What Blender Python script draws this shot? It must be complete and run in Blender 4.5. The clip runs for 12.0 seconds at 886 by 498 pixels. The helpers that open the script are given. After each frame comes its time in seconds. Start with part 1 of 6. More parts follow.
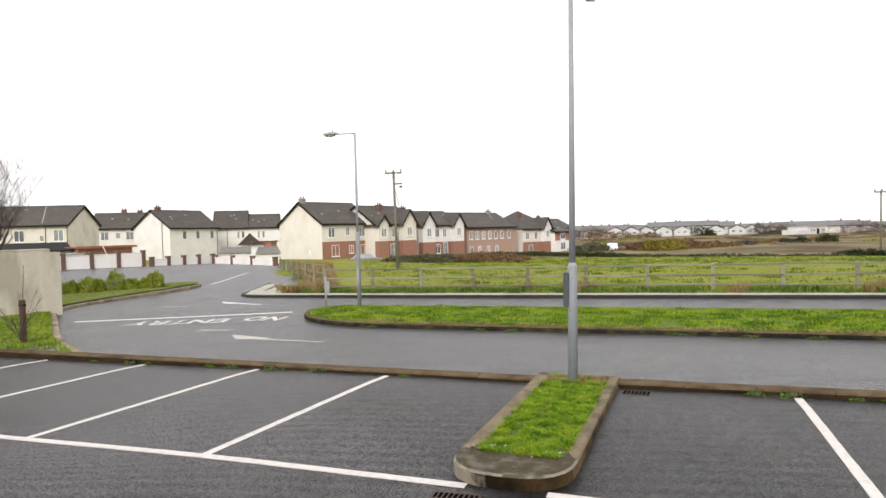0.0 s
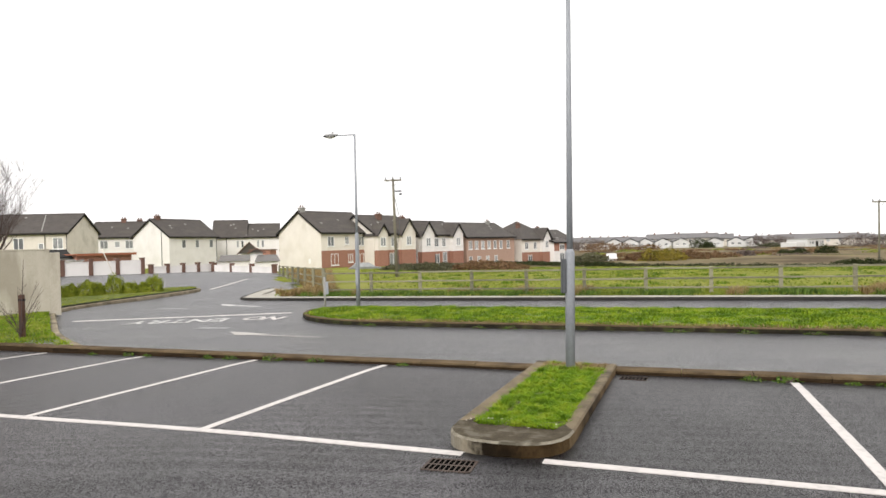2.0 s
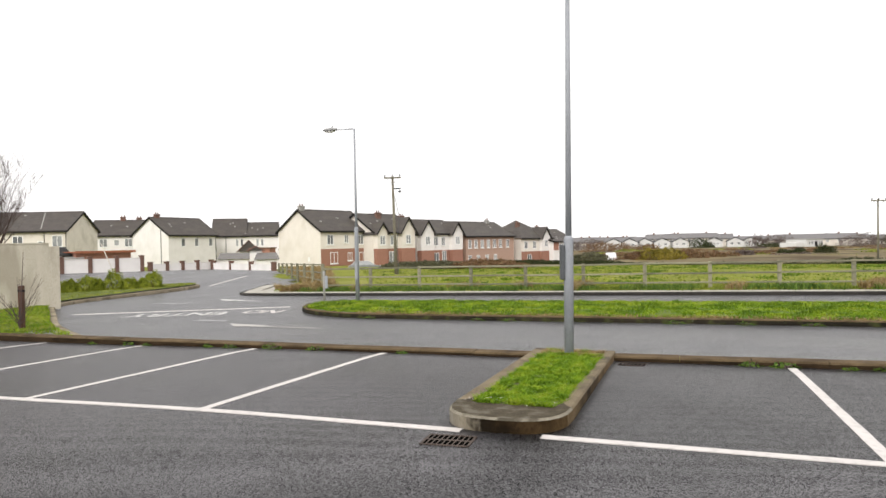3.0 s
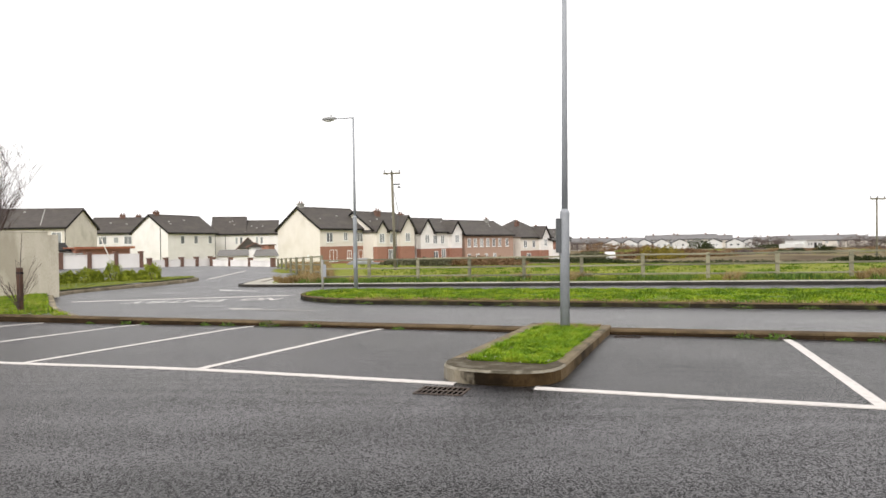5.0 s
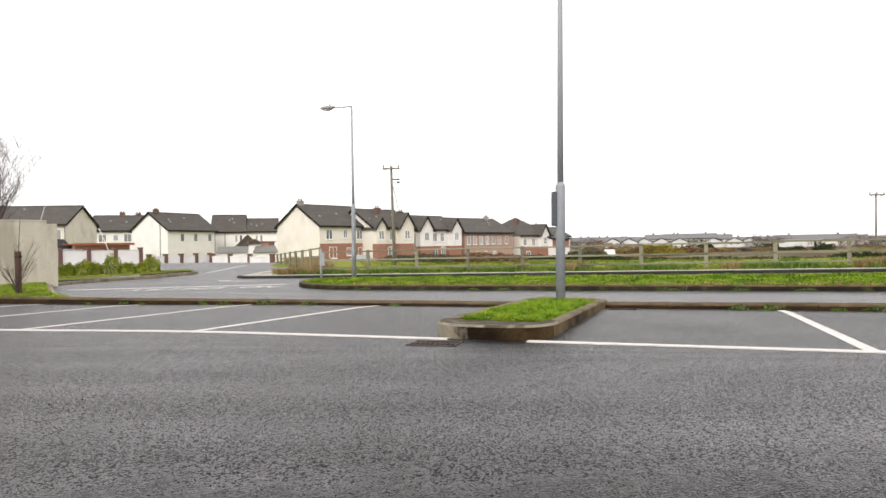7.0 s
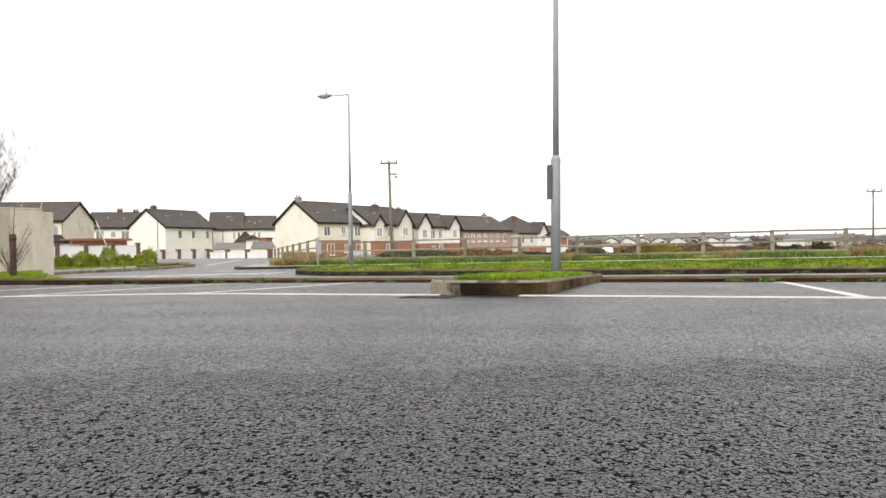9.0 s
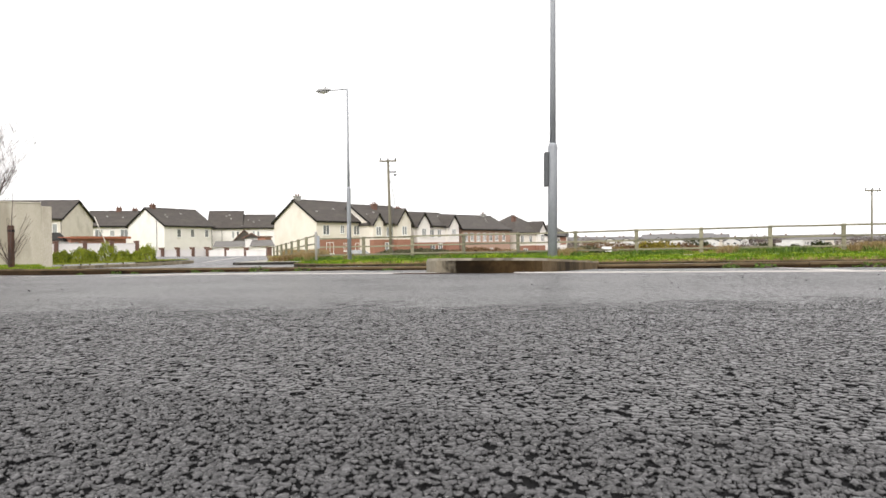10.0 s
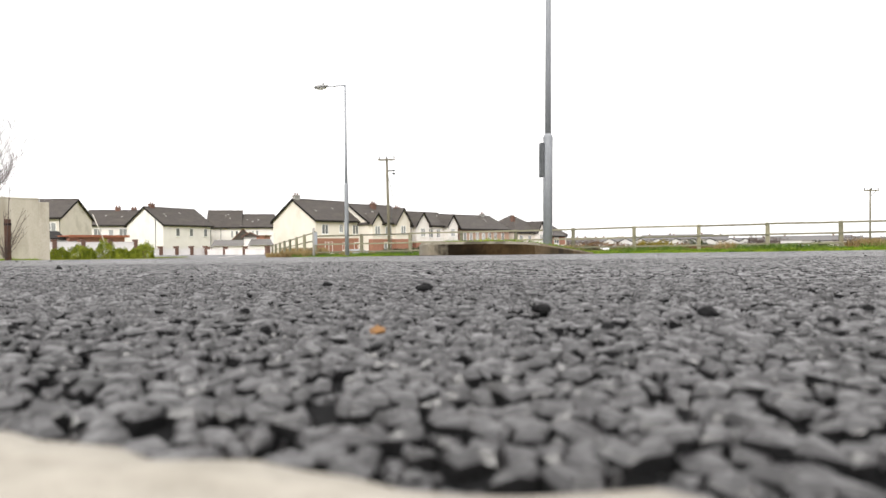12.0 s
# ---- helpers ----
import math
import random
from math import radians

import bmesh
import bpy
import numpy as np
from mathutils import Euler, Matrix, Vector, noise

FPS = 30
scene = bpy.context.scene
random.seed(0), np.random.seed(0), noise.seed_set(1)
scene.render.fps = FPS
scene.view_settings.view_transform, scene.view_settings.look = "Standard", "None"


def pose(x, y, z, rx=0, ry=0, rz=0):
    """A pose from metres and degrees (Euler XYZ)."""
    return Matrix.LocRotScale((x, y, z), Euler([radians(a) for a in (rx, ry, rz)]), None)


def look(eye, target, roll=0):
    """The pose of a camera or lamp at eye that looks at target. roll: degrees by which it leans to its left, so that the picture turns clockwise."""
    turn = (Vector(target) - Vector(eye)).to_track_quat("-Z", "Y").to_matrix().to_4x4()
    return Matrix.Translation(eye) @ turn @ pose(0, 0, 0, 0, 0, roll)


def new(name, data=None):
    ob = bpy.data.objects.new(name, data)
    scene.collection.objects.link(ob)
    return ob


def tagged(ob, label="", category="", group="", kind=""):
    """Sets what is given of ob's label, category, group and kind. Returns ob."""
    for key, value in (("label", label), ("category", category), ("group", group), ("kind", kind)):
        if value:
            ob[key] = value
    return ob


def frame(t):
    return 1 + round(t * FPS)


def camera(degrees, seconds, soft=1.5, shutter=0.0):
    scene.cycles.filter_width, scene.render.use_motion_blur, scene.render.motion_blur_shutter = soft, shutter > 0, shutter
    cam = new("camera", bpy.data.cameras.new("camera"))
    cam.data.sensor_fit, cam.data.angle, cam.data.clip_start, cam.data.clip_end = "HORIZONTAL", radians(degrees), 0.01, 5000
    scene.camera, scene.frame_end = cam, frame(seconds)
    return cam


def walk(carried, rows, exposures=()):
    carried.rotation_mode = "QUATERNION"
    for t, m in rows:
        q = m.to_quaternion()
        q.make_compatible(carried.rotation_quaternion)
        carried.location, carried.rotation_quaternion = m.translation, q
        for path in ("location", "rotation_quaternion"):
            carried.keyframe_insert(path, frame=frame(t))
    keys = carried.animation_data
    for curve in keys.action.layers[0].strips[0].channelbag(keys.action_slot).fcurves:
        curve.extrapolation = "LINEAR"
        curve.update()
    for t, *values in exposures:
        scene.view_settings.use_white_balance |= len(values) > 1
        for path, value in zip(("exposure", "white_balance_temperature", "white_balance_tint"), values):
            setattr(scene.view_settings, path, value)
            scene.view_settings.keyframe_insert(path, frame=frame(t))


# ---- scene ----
cam = camera(70.2, 12.0)
cam.data.dof.use_dof = True
cam.data.dof.focus_distance, cam.data.dof.aperture_fstop = 2.5, 19.0
PATH = [
    (0, (1.65, -4.891, 2.121), (0.946, -3.019, 2.065), -1.5),
    (0.5, (1.664, -4.908, 2.056), (0.96, -3.036, 2.011), -1.5),
    (1, (1.673, -4.919, 1.95), (0.97, -3.047, 1.916), -1.4),
    (1.5, (1.687, -4.947, 1.861), (0.985, -3.074, 1.835), -1.4),
    (2, (1.678, -4.952, 1.762), (0.977, -3.079, 1.744), -1.3),
    (2.5, (1.687, -4.969, 1.665), (0.987, -3.095, 1.648), -1.3),
    (3, (1.687, -4.979, 1.572), (0.988, -3.106, 1.554), -1.2),
    (5, (1.732, -5.0, 1.177), (1.034, -3.126, 1.162), -1.0),
    (5.5, (1.734, -4.985, 1.081), (1.036, -3.111, 1.066), -1.0),
    (6, (1.739, -4.994, 0.989), (1.041, -3.12, 0.973), -1.0),
    (6.5, (1.754, -4.991, 0.889), (1.057, -3.117, 0.875), -1.0),
    (7, (1.789, -5.011, 0.8), (1.091, -3.137, 0.785), -1.0),
    (9, (1.819, -4.977, 0.426), (1.126, -3.101, 0.41), -0.9),
    (9.5, (1.845, -4.988, 0.332), (1.153, -3.111, 0.318), -0.8),
    (10, (1.853, -4.984, 0.237), (1.162, -3.107, 0.222), -0.8),
    (10.5, (1.871, -4.984, 0.167), (1.181, -3.107, 0.153), -0.7),
    (11, (1.898, -4.974, 0.108), (1.208, -3.097, 0.094), -0.7),
    (11.5, (1.908, -4.97, 0.093), (1.219, -3.092, 0.08), -0.8),
    (12, (1.908, -4.97, 0.093), (1.219, -3.092, 0.08), -0.7),
]
walk(cam, [(t, look(eye, target, roll)) for t, eye, target, roll in PATH], exposures=[(0.0, 0.5), (8.5, 0.59), (12.0, 0.72)])
SKY, SUN = 0.12, 1.3

# ------------------------------------------------------------------ light
world = bpy.data.worlds.new("overcast_sky")
scene.world = world
world.use_nodes = True
wn = world.node_tree
wn.nodes.clear()
sky = wn.nodes.new("ShaderNodeTexSky")
sky.sky_type = 'NISHITA'
sky.sun_disc = False
sky.sun_elevation = radians(35)
sky.sun_rotation = radians(200)
sky.air_density, sky.dust_density, sky.ozone_density = 1.0, 6.0, 1.0
grey = wn.nodes.new("ShaderNodeHueSaturation")
grey.inputs["Saturation"].default_value = 0.06
cloud = wn.nodes.new("ShaderNodeMix")
cloud.data_type = 'RGBA'
cloud.inputs["Factor"].default_value = 0.8
cloud.inputs["B"].default_value = (9.3, 9.06, 8.98, 1)
back = wn.nodes.new("ShaderNodeBackground")
back.inputs["Strength"].default_value = SKY
wout = wn.nodes.new("ShaderNodeOutputWorld")
wn.links.new(sky.outputs["Color"], grey.inputs["Color"])
wn.links.new(grey.outputs["Color"], cloud.inputs["A"])
wn.links.new(cloud.outputs["Result"], back.inputs["Color"])
wn.links.new(back.outputs["Background"], wout.inputs["Surface"])

sun_data = bpy.data.lights.new("sun", 'SUN')
sun_data.energy = SUN
sun_data.angle = radians(25)
sun_data.color = (1.0, 0.96, 0.9)
sun_lamp = new("sun", sun_data)
sun_lamp.matrix_world = look((16, -64, 52), (0, 10, 0))


# ------------------------------------------------------------------ materials
def mat(name, dark, light, rough=0.8, scale=8.0, fine=120.0, bump=0.15, stain=0.0, stain_col=(0.05, 0.04, 0.03),
        stain_scale=1.2, metal=0.0, island=0.0, object_random=0.0, stain_lo=0.5, stretch=(1, 1, 1), bump_dist=0.01, spec=0.5):
    """Two-scale noise material: coarse tone, fine grain, stains with a shape of their own."""
    m = bpy.data.materials.new(name)
    m.use_nodes = True
    nt = m.node_tree
    n, l = nt.nodes, nt.links
    b = n["Principled BSDF"]
    b.inputs["Roughness"].default_value = rough
    b.inputs["Metallic"].default_value = metal
    b.inputs["Specular IOR Level"].default_value = spec
    tc = n.new("ShaderNodeTexCoord")
    mp = n.new("ShaderNodeMapping")
    mp.inputs["Scale"].default_value = stretch
    l.new(tc.outputs["Object"], mp.inputs["Vector"])
    n1 = n.new("ShaderNodeTexNoise")
    n1.inputs["Scale"].default_value = scale
    n1.inputs["Detail"].default_value = 5
    n1.inputs["Roughness"].default_value = 0.65
    n2 = n.new("ShaderNodeTexNoise")
    n2.inputs["Scale"].default_value = fine
    n2.inputs["Detail"].default_value = 3
    for t in (n1, n2):
        l.new(mp.outputs["Vector"], t.inputs["Vector"])
    add = n.new("ShaderNodeMath")
    add.operation = 'MULTIPLY_ADD'
    add.inputs[1].default_value = 0.45
    l.new(n2.outputs["Fac"], add.inputs[0])
    half = n.new("ShaderNodeMath")
    half.operation = 'MULTIPLY'
    half.inputs[1].default_value = 0.55
    l.new(n1.outputs["Fac"], half.inputs[0])
    l.new(half.outputs[0], add.inputs[2])
    fac = add.outputs[0]
    if island or object_random:
        src = n.new("ShaderNodeNewGeometry").outputs["Random Per Island"] if island else n.new("ShaderNodeObjectInfo").outputs["Random"]
        k = n.new("ShaderNodeMath")
        k.operation = 'MULTIPLY_ADD'
        k.inputs[1].default_value = island or object_random
        sub = n.new("ShaderNodeMath")
        sub.operation = 'SUBTRACT'
        sub.inputs[1].default_value = 0.5
        l.new(src, sub.inputs[0])
        l.new(sub.outputs[0], k.inputs[0])
        l.new(fac, k.inputs[2])
        fac = k.outputs[0]
    ramp = n.new("ShaderNodeValToRGB")
    ramp.color_ramp.elements[0].position = 0.3
    ramp.color_ramp.elements[0].color = (*dark, 1)
    ramp.color_ramp.elements[1].position = 0.7
    ramp.color_ramp.elements[1].color = (*light, 1)
    l.new(fac, ramp.inputs["Fac"])
    col = ramp.outputs["Color"]
    if stain:
        n3 = n.new("ShaderNodeTexNoise")
        n3.inputs["Scale"].default_value = stain_scale
        n3.inputs["Detail"].default_value = 6
        l.new(mp.outputs["Vector"], n3.inputs["Vector"])
        r3 = n.new("ShaderNodeMapRange")
        r3.inputs["From Min"].default_value = stain_lo
        r3.inputs["From Max"].default_value = stain_lo + 0.16
        r3.inputs["To Max"].default_value = stain
        l.new(n3.outputs["Fac"], r3.inputs["Value"])
        mx = n.new("ShaderNodeMix")
        mx.data_type = 'RGBA'
        mx.inputs["B"].default_value = (*stain_col, 1)
        l.new(r3.outputs["Result"], mx.inputs["Factor"])
        l.new(col, mx.inputs["A"])
        col = mx.outputs["Result"]
    l.new(col, b.inputs["Base Color"])
    if bump:
        bp = n.new("ShaderNodeBump")
        bp.inputs["Strength"].default_value = bump
        bp.inputs["Distance"].default_value = bump_dist
        l.new(fac, bp.inputs["Height"])
        l.new(bp.outputs["Normal"], b.inputs["Normal"])
    return m


def asphalt_mat(name, lo, hi, gap, cell, patch, wet=()):
    """Rolled stone chippings in bitumen, with large damp and worn patches."""
    m = bpy.data.materials.new(name)
    m.use_nodes = True
    nt = m.node_tree
    n, l = nt.nodes, nt.links
    b = n["Principled BSDF"]
    b.inputs["Specular IOR Level"].default_value = 0.5
    tc = n.new("ShaderNodeTexCoord")
    v = n.new("ShaderNodeTexVoronoi")
    v.inputs["Scale"].default_value = cell
    v.inputs["Randomness"].default_value = 1.0
    e = n.new("ShaderNodeTexVoronoi")
    e.feature = 'DISTANCE_TO_EDGE'
    e.inputs["Scale"].default_value = cell
    big = n.new("ShaderNodeTexNoise")
    big.inputs["Scale"].default_value = 0.55
    big.inputs["Detail"].default_value = 7
    big.inputs["Roughness"].default_value = 0.6
    mid = n.new("ShaderNodeTexNoise")
    mid.inputs["Scale"].default_value = 9.0
    mid.inputs["Detail"].default_value = 6
    mid.inputs["Roughness"].default_value = 0.75
    fine = n.new("ShaderNodeTexNoise")
    fine.inputs["Scale"].default_value = cell * 4
    warp = n.new("ShaderNodeTexNoise")
    warp.inputs["Scale"].default_value = cell * 0.9
    warp.inputs["Detail"].default_value = 2
    wv = n.new("ShaderNodeVectorMath")
    wv.operation = 'MULTIPLY_ADD'
    wv.inputs[1].default_value = (0.9 / cell,) * 3
    l.new(tc.outputs["Object"], warp.inputs["Vector"])
    l.new(warp.outputs["Color"], wv.inputs[0])
    l.new(tc.outputs["Object"], wv.inputs[2])
    for t in (v, e):
        l.new(wv.outputs["Vector"], t.inputs["Vector"])
    for t in (big, mid, fine):
        l.new(tc.outputs["Object"], t.inputs["Vector"])
    sep = n.new("ShaderNodeSeparateColor")
    l.new(v.outputs["Color"], sep.inputs["Color"])
    ramp = n.new("ShaderNodeValToRGB")
    ramp.color_ramp.elements[0].color = (*lo, 1)
    ramp.color_ramp.elements[1].color = (*hi, 1)
    mixf = n.new("ShaderNodeMath")
    mixf.operation = 'MULTIPLY_ADD'
    mixf.inputs[1].default_value = 0.6
    l.new(sep.outputs["Red"], mixf.inputs[0])
    ff = n.new("ShaderNodeMath")
    ff.operation = 'MULTIPLY'
    ff.inputs[1].default_value = 0.4
    l.new(fine.outputs["Fac"], ff.inputs[0])
    l.new(ff.outputs[0], mixf.inputs[2])
    l.new(mixf.outputs[0], ramp.inputs["Fac"])
    edge = n.new("ShaderNodeMapRange")
    edge.inputs["From Min"].default_value = 0.04
    edge.inputs["From Max"].default_value = 0.14
    l.new(e.outputs["Distance"], edge.inputs["Value"])
    pit = n.new("ShaderNodeMapRange")
    pit.inputs["From Min"].default_value = 0.28
    pit.inputs["From Max"].default_value = 0.33
    l.new(sep.outputs["Blue"], pit.inputs["Value"])
    both = n.new("ShaderNodeMath")
    both.operation = 'MULTIPLY'
    l.new(edge.outputs["Result"], both.inputs[0])
    l.new(pit.outputs["Result"], both.inputs[1])
    g = n.new("ShaderNodeMix")
    g.data_type = 'RGBA'
    g.inputs["A"].default_value = (*gap, 1)
    l.new(both.outputs[0], g.inputs["Factor"])
    l.new(ramp.outputs["Color"], g.inputs["B"])
    tone = n.new("ShaderNodeMath")
    tone.operation = 'ADD'
    soft = n.new("ShaderNodeMath")
    soft.operation = 'MULTIPLY_ADD'
    soft.inputs[1].default_value = 0.35
    soft.inputs[2].default_value = 0.325
    l.new(mid.outputs["Fac"], soft.inputs[0])
    l.new(big.outputs["Fac"], tone.inputs[0])
    l.new(soft.outputs[0], tone.inputs[1])
    spk = n.new("ShaderNodeTexNoise")
    spk.inputs["Scale"].default_value = 38.0
    spk.inputs["Detail"].default_value = 5
    spk.inputs["Roughness"].default_value = 0.8
    l.new(tc.outputs["Object"], spk.inputs["Vector"])
    sr = n.new("ShaderNodeMapRange")
    sr.inputs["From Min"].default_value = 0.36
    sr.inputs["From Max"].default_value = 0.52
    sr.inputs["To Min"].default_value = 1.0 - patch * 0.6
    sr.inputs["To Max"].default_value = 1.0
    l.new(spk.outputs["Fac"], sr.inputs["Value"])
    pr = n.new("ShaderNodeMapRange")
    pr.inputs["From Min"].default_value = 0.84
    pr.inputs["From Max"].default_value = 1.16
    pr.inputs["To Min"].default_value = 1.0 - patch
    pr.inputs["To Max"].default_value = 1.0 + patch
    l.new(tone.outputs[0], pr.inputs["Value"])
    mul = n.new("ShaderNodeMix")
    mul.data_type = 'RGBA'
    mul.blend_type = 'MULTIPLY'
    mul.inputs["Factor"].default_value = 1.0
    l.new(g.outputs["Result"], mul.inputs["A"])
    ps = n.new("ShaderNodeMath")
    ps.operation = 'MULTIPLY'
    l.new(pr.outputs["Result"], ps.inputs[0])
    l.new(sr.outputs["Result"], ps.inputs[1])
    tint = ps.outputs[0]
    for cx, cy, rx, ry, low in wet:
        # damp run-off with a ragged border
        off = n.new("ShaderNodeVectorMath")
        off.operation = 'SUBTRACT'
        off.inputs[1].default_value = (cx, cy, 0)
        sc = n.new("ShaderNodeVectorMath")
        sc.operation = 'MULTIPLY'
        sc.inputs[1].default_value = (1 / rx, 1 / ry, 0)
        ln = n.new("ShaderNodeVectorMath")
        ln.operation = 'LENGTH'
        l.new(tc.outputs["Object"], off.inputs[0])
        l.new(off.outputs["Vector"], sc.inputs[0])
        l.new(sc.outputs["Vector"], ln.inputs[0])
        ragged = n.new("ShaderNodeMath")
        ragged.operation = 'MULTIPLY_ADD'
        ragged.inputs[1].default_value = 1.6
        l.new(big.outputs["Fac"], ragged.inputs[0])
        l.new(ln.outputs["Value"], ragged.inputs[2])
        wr = n.new("ShaderNodeMapRange")
        wr.inputs["From Min"].default_value = 1.25
        wr.inputs["From Max"].default_value = 2.2
        wr.inputs["To Min"].default_value = low
        wr.inputs["To Max"].default_value = 1.0
        l.new(ragged.outputs[0], wr.inputs["Value"])
        pw = n.new("ShaderNodeMath")
        pw.operation = 'MULTIPLY'
        l.new(tint, pw.inputs[0])
        l.new(wr.outputs["Result"], pw.inputs[1])
        tint = pw.outputs[0]
    l.new(tint, mul.inputs["B"])
    gl = n.new("ShaderNodeMath")
    gl.operation = 'MULTIPLY_ADD'
    gl.inputs[1].default_value = 0.8
    gl.inputs[2].default_value = 0.04
    l.new(both.outputs[0], gl.inputs[0])
    l.new(gl.outputs[0], b.inputs["Specular IOR Level"])
    l.new(mul.outputs["Result"], b.inputs["Base Color"])
    rr = n.new("ShaderNodeMapRange")
    rr.inputs["From Min"].default_value = 0.3
    rr.inputs["From Max"].default_value = 0.7
    rr.inputs["To Min"].default_value = 0.28
    rr.inputs["To Max"].default_value = 0.4
    l.new(big.outputs["Fac"], rr.inputs["Value"])
    l.new(rr.outputs["Result"], b.inputs["Roughness"])
    bp = n.new("ShaderNodeBump")
    bp.inputs["Strength"].default_value = 0.45
    bp.inputs["Distance"].default_value = 0.003
    hsum = n.new("ShaderNodeMath")
    hsum.operation = 'MULTIPLY_ADD'
    hsum.inputs[1].default_value = 0.5
    l.new(sep.outputs["Green"], hsum.inputs[0])
    l.new(edge.outputs["Result"], hsum.inputs[2])
    l.new(hsum.outputs[0], bp.inputs["Height"])
    l.new(bp.outputs["Normal"], b.inputs["Normal"])
    return m


def blade_mat(name, stops, rough=0.6, spread=0.55, drift=0.9):
    """Leaf or blade colour that changes from piece to piece and in wide drifts."""
    m = bpy.data.materials.new(name)
    m.use_nodes = True
    n, l = m.node_tree.nodes, m.node_tree.links
    b = n["Principled BSDF"]
    b.inputs["Roughness"].default_value = rough
    b.inputs["Specular IOR Level"].default_value = 0.14
    geo = n.new("ShaderNodeNewGeometry")
    tc = n.new("ShaderNodeTexCoord")
    nz = n.new("ShaderNodeTexNoise")
    nz.inputs["Scale"].default_value = drift
    nz.inputs["Detail"].default_value = 5
    nz.inputs["Roughness"].default_value = 0.65
    l.new(tc.outputs["Object"], nz.inputs["Vector"])
    k = n.new("ShaderNodeMath")
    k.operation = 'MULTIPLY_ADD'
    k.inputs[1].default_value = spread
    l.new(geo.outputs["Random Per Island"], k.inputs[0])
    h = n.new("ShaderNodeMapRange")
    h.inputs["From Min"].default_value = 0.36
    h.inputs["From Max"].default_value = 0.66
    h.inputs["To Max"].default_value = 1.0 - spread
    l.new(nz.outputs["Fac"], h.inputs["Value"])
    l.new(h.outputs["Result"], k.inputs[2])
    ramp = n.new("ShaderNodeValToRGB")
    el = ramp.color_ramp.elements
    el[0].color, el[0].position = (*stops[0], 1), 0.1
    el[1].color, el[1].position = (*stops[-1], 1), 0.95
    for i, c in enumerate(stops[1:-1]):
        x = el.new(0.1 + 0.85 * (i + 1) / (len(stops) - 1))
        x.color = (*c, 1)
    l.new(k.outputs[0], ramp.inputs["Fac"])
    l.new(ramp.outputs["Color"], b.inputs["Base Color"])
    return m


def paint_mat(name, white, wear, under, wear_scale=14.0):
    """Road paint, worn through to the stone in flecks."""
    m = mat(name, [c * 0.88 for c in white], white, rough=0.6, scale=5, fine=200, bump=0.25, stain=wear, stain_col=under,
            stain_scale=wear_scale, bump_dist=0.003)
    return m


M_ASPHALT = asphalt_mat("car_park_asphalt", (0.03, 0.0285, 0.031), (0.16, 0.153, 0.163), (0.005, 0.005, 0.0055), 120.0, 0.5, [(2.4, 2.1, 4.0, 2.8, 0.26), (0.6, -1.0, 0.35, 1.5, 0.6)])
M_ROAD = asphalt_mat("road_asphalt", (0.074, 0.0745, 0.079), (0.125, 0.1245, 0.132), (0.043, 0.043, 0.046), 70.0, 0.22)
M_STONE = mat("chipping_stone", (0.0035, 0.0033, 0.0036), (0.043, 0.041, 0.0435), rough=0.32, scale=170, fine=620, bump=0.45, island=0.45, object_random=0.3, bump_dist=0.0014, spec=0.9)
M_BINDER = mat("black_binder", (0.004, 0.004, 0.0045), (0.014, 0.014, 0.0145), rough=0.9, scale=200, fine=700, bump=0.6, spec=0.1, bump_dist=0.002)
M_CHIP = mat("bitumen_chip", (0.005, 0.005, 0.006), (0.013, 0.013, 0.013), spec=0.15, rough=0.8, scale=90, fine=500, bump=0.4, bump_dist=0.002)
M_RUST_CHIP = mat("ochre_stone", (0.1, 0.045, 0.012), (0.3, 0.15, 0.045), rough=0.6, scale=80, fine=300, bump=0.3, bump_dist=0.002)
M_PAINT = paint_mat("white_line_paint", (0.6, 0.565, 0.54), 0.35, (0.28, 0.27, 0.265))
M_CREAM = mat("cream_line_paint", (0.27, 0.245, 0.2), (0.46, 0.425, 0.365), rough=0.7, scale=45, fine=260, bump=0.5, bump_dist=0.004)
M_WORN = paint_mat("worn_line_paint", (0.62, 0.61, 0.59), 0.6, (0.16, 0.16, 0.165), 5.0)
M_GHOST = paint_mat("faded_road_paint", (0.27, 0.27, 0.27), 0.8, (0.16, 0.16, 0.165), 3.0)
# Kerb faces: dirt, plus the shade of an upright side put into the colour.
M_KERB = mat("dirty_shaded_kerb", (0.009, 0.0055, 0.0028), (0.05, 0.032, 0.0165), rough=0.92, scale=3.0, fine=60, bump=0.6, stain=0.75,
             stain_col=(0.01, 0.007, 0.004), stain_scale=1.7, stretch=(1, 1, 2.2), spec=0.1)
# Kerb tops: worn concrete, kept paler so they look lit from above.
M_KERBTOP = mat("worn_lit_kerb_top", (0.048, 0.033, 0.017), (0.163, 0.118, 0.068), rough=0.92, scale=3.0, fine=60, bump=0.5, stain=0.7,
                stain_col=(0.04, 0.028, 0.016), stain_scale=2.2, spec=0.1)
# Median kerb faces: moss and dirt, with side shade in the base colour too.
M_MEDKERB = mat("mossy_shaded_kerb", (0.006, 0.005, 0.003), (0.03, 0.024, 0.0145), rough=0.92, scale=3.0, fine=50, bump=0.6, stain=0.6,
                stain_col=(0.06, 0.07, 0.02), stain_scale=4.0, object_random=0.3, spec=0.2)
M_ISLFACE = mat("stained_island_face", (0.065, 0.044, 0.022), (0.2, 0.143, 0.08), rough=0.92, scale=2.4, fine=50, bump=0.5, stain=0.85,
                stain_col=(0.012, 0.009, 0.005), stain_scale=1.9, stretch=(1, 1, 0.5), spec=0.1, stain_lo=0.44)
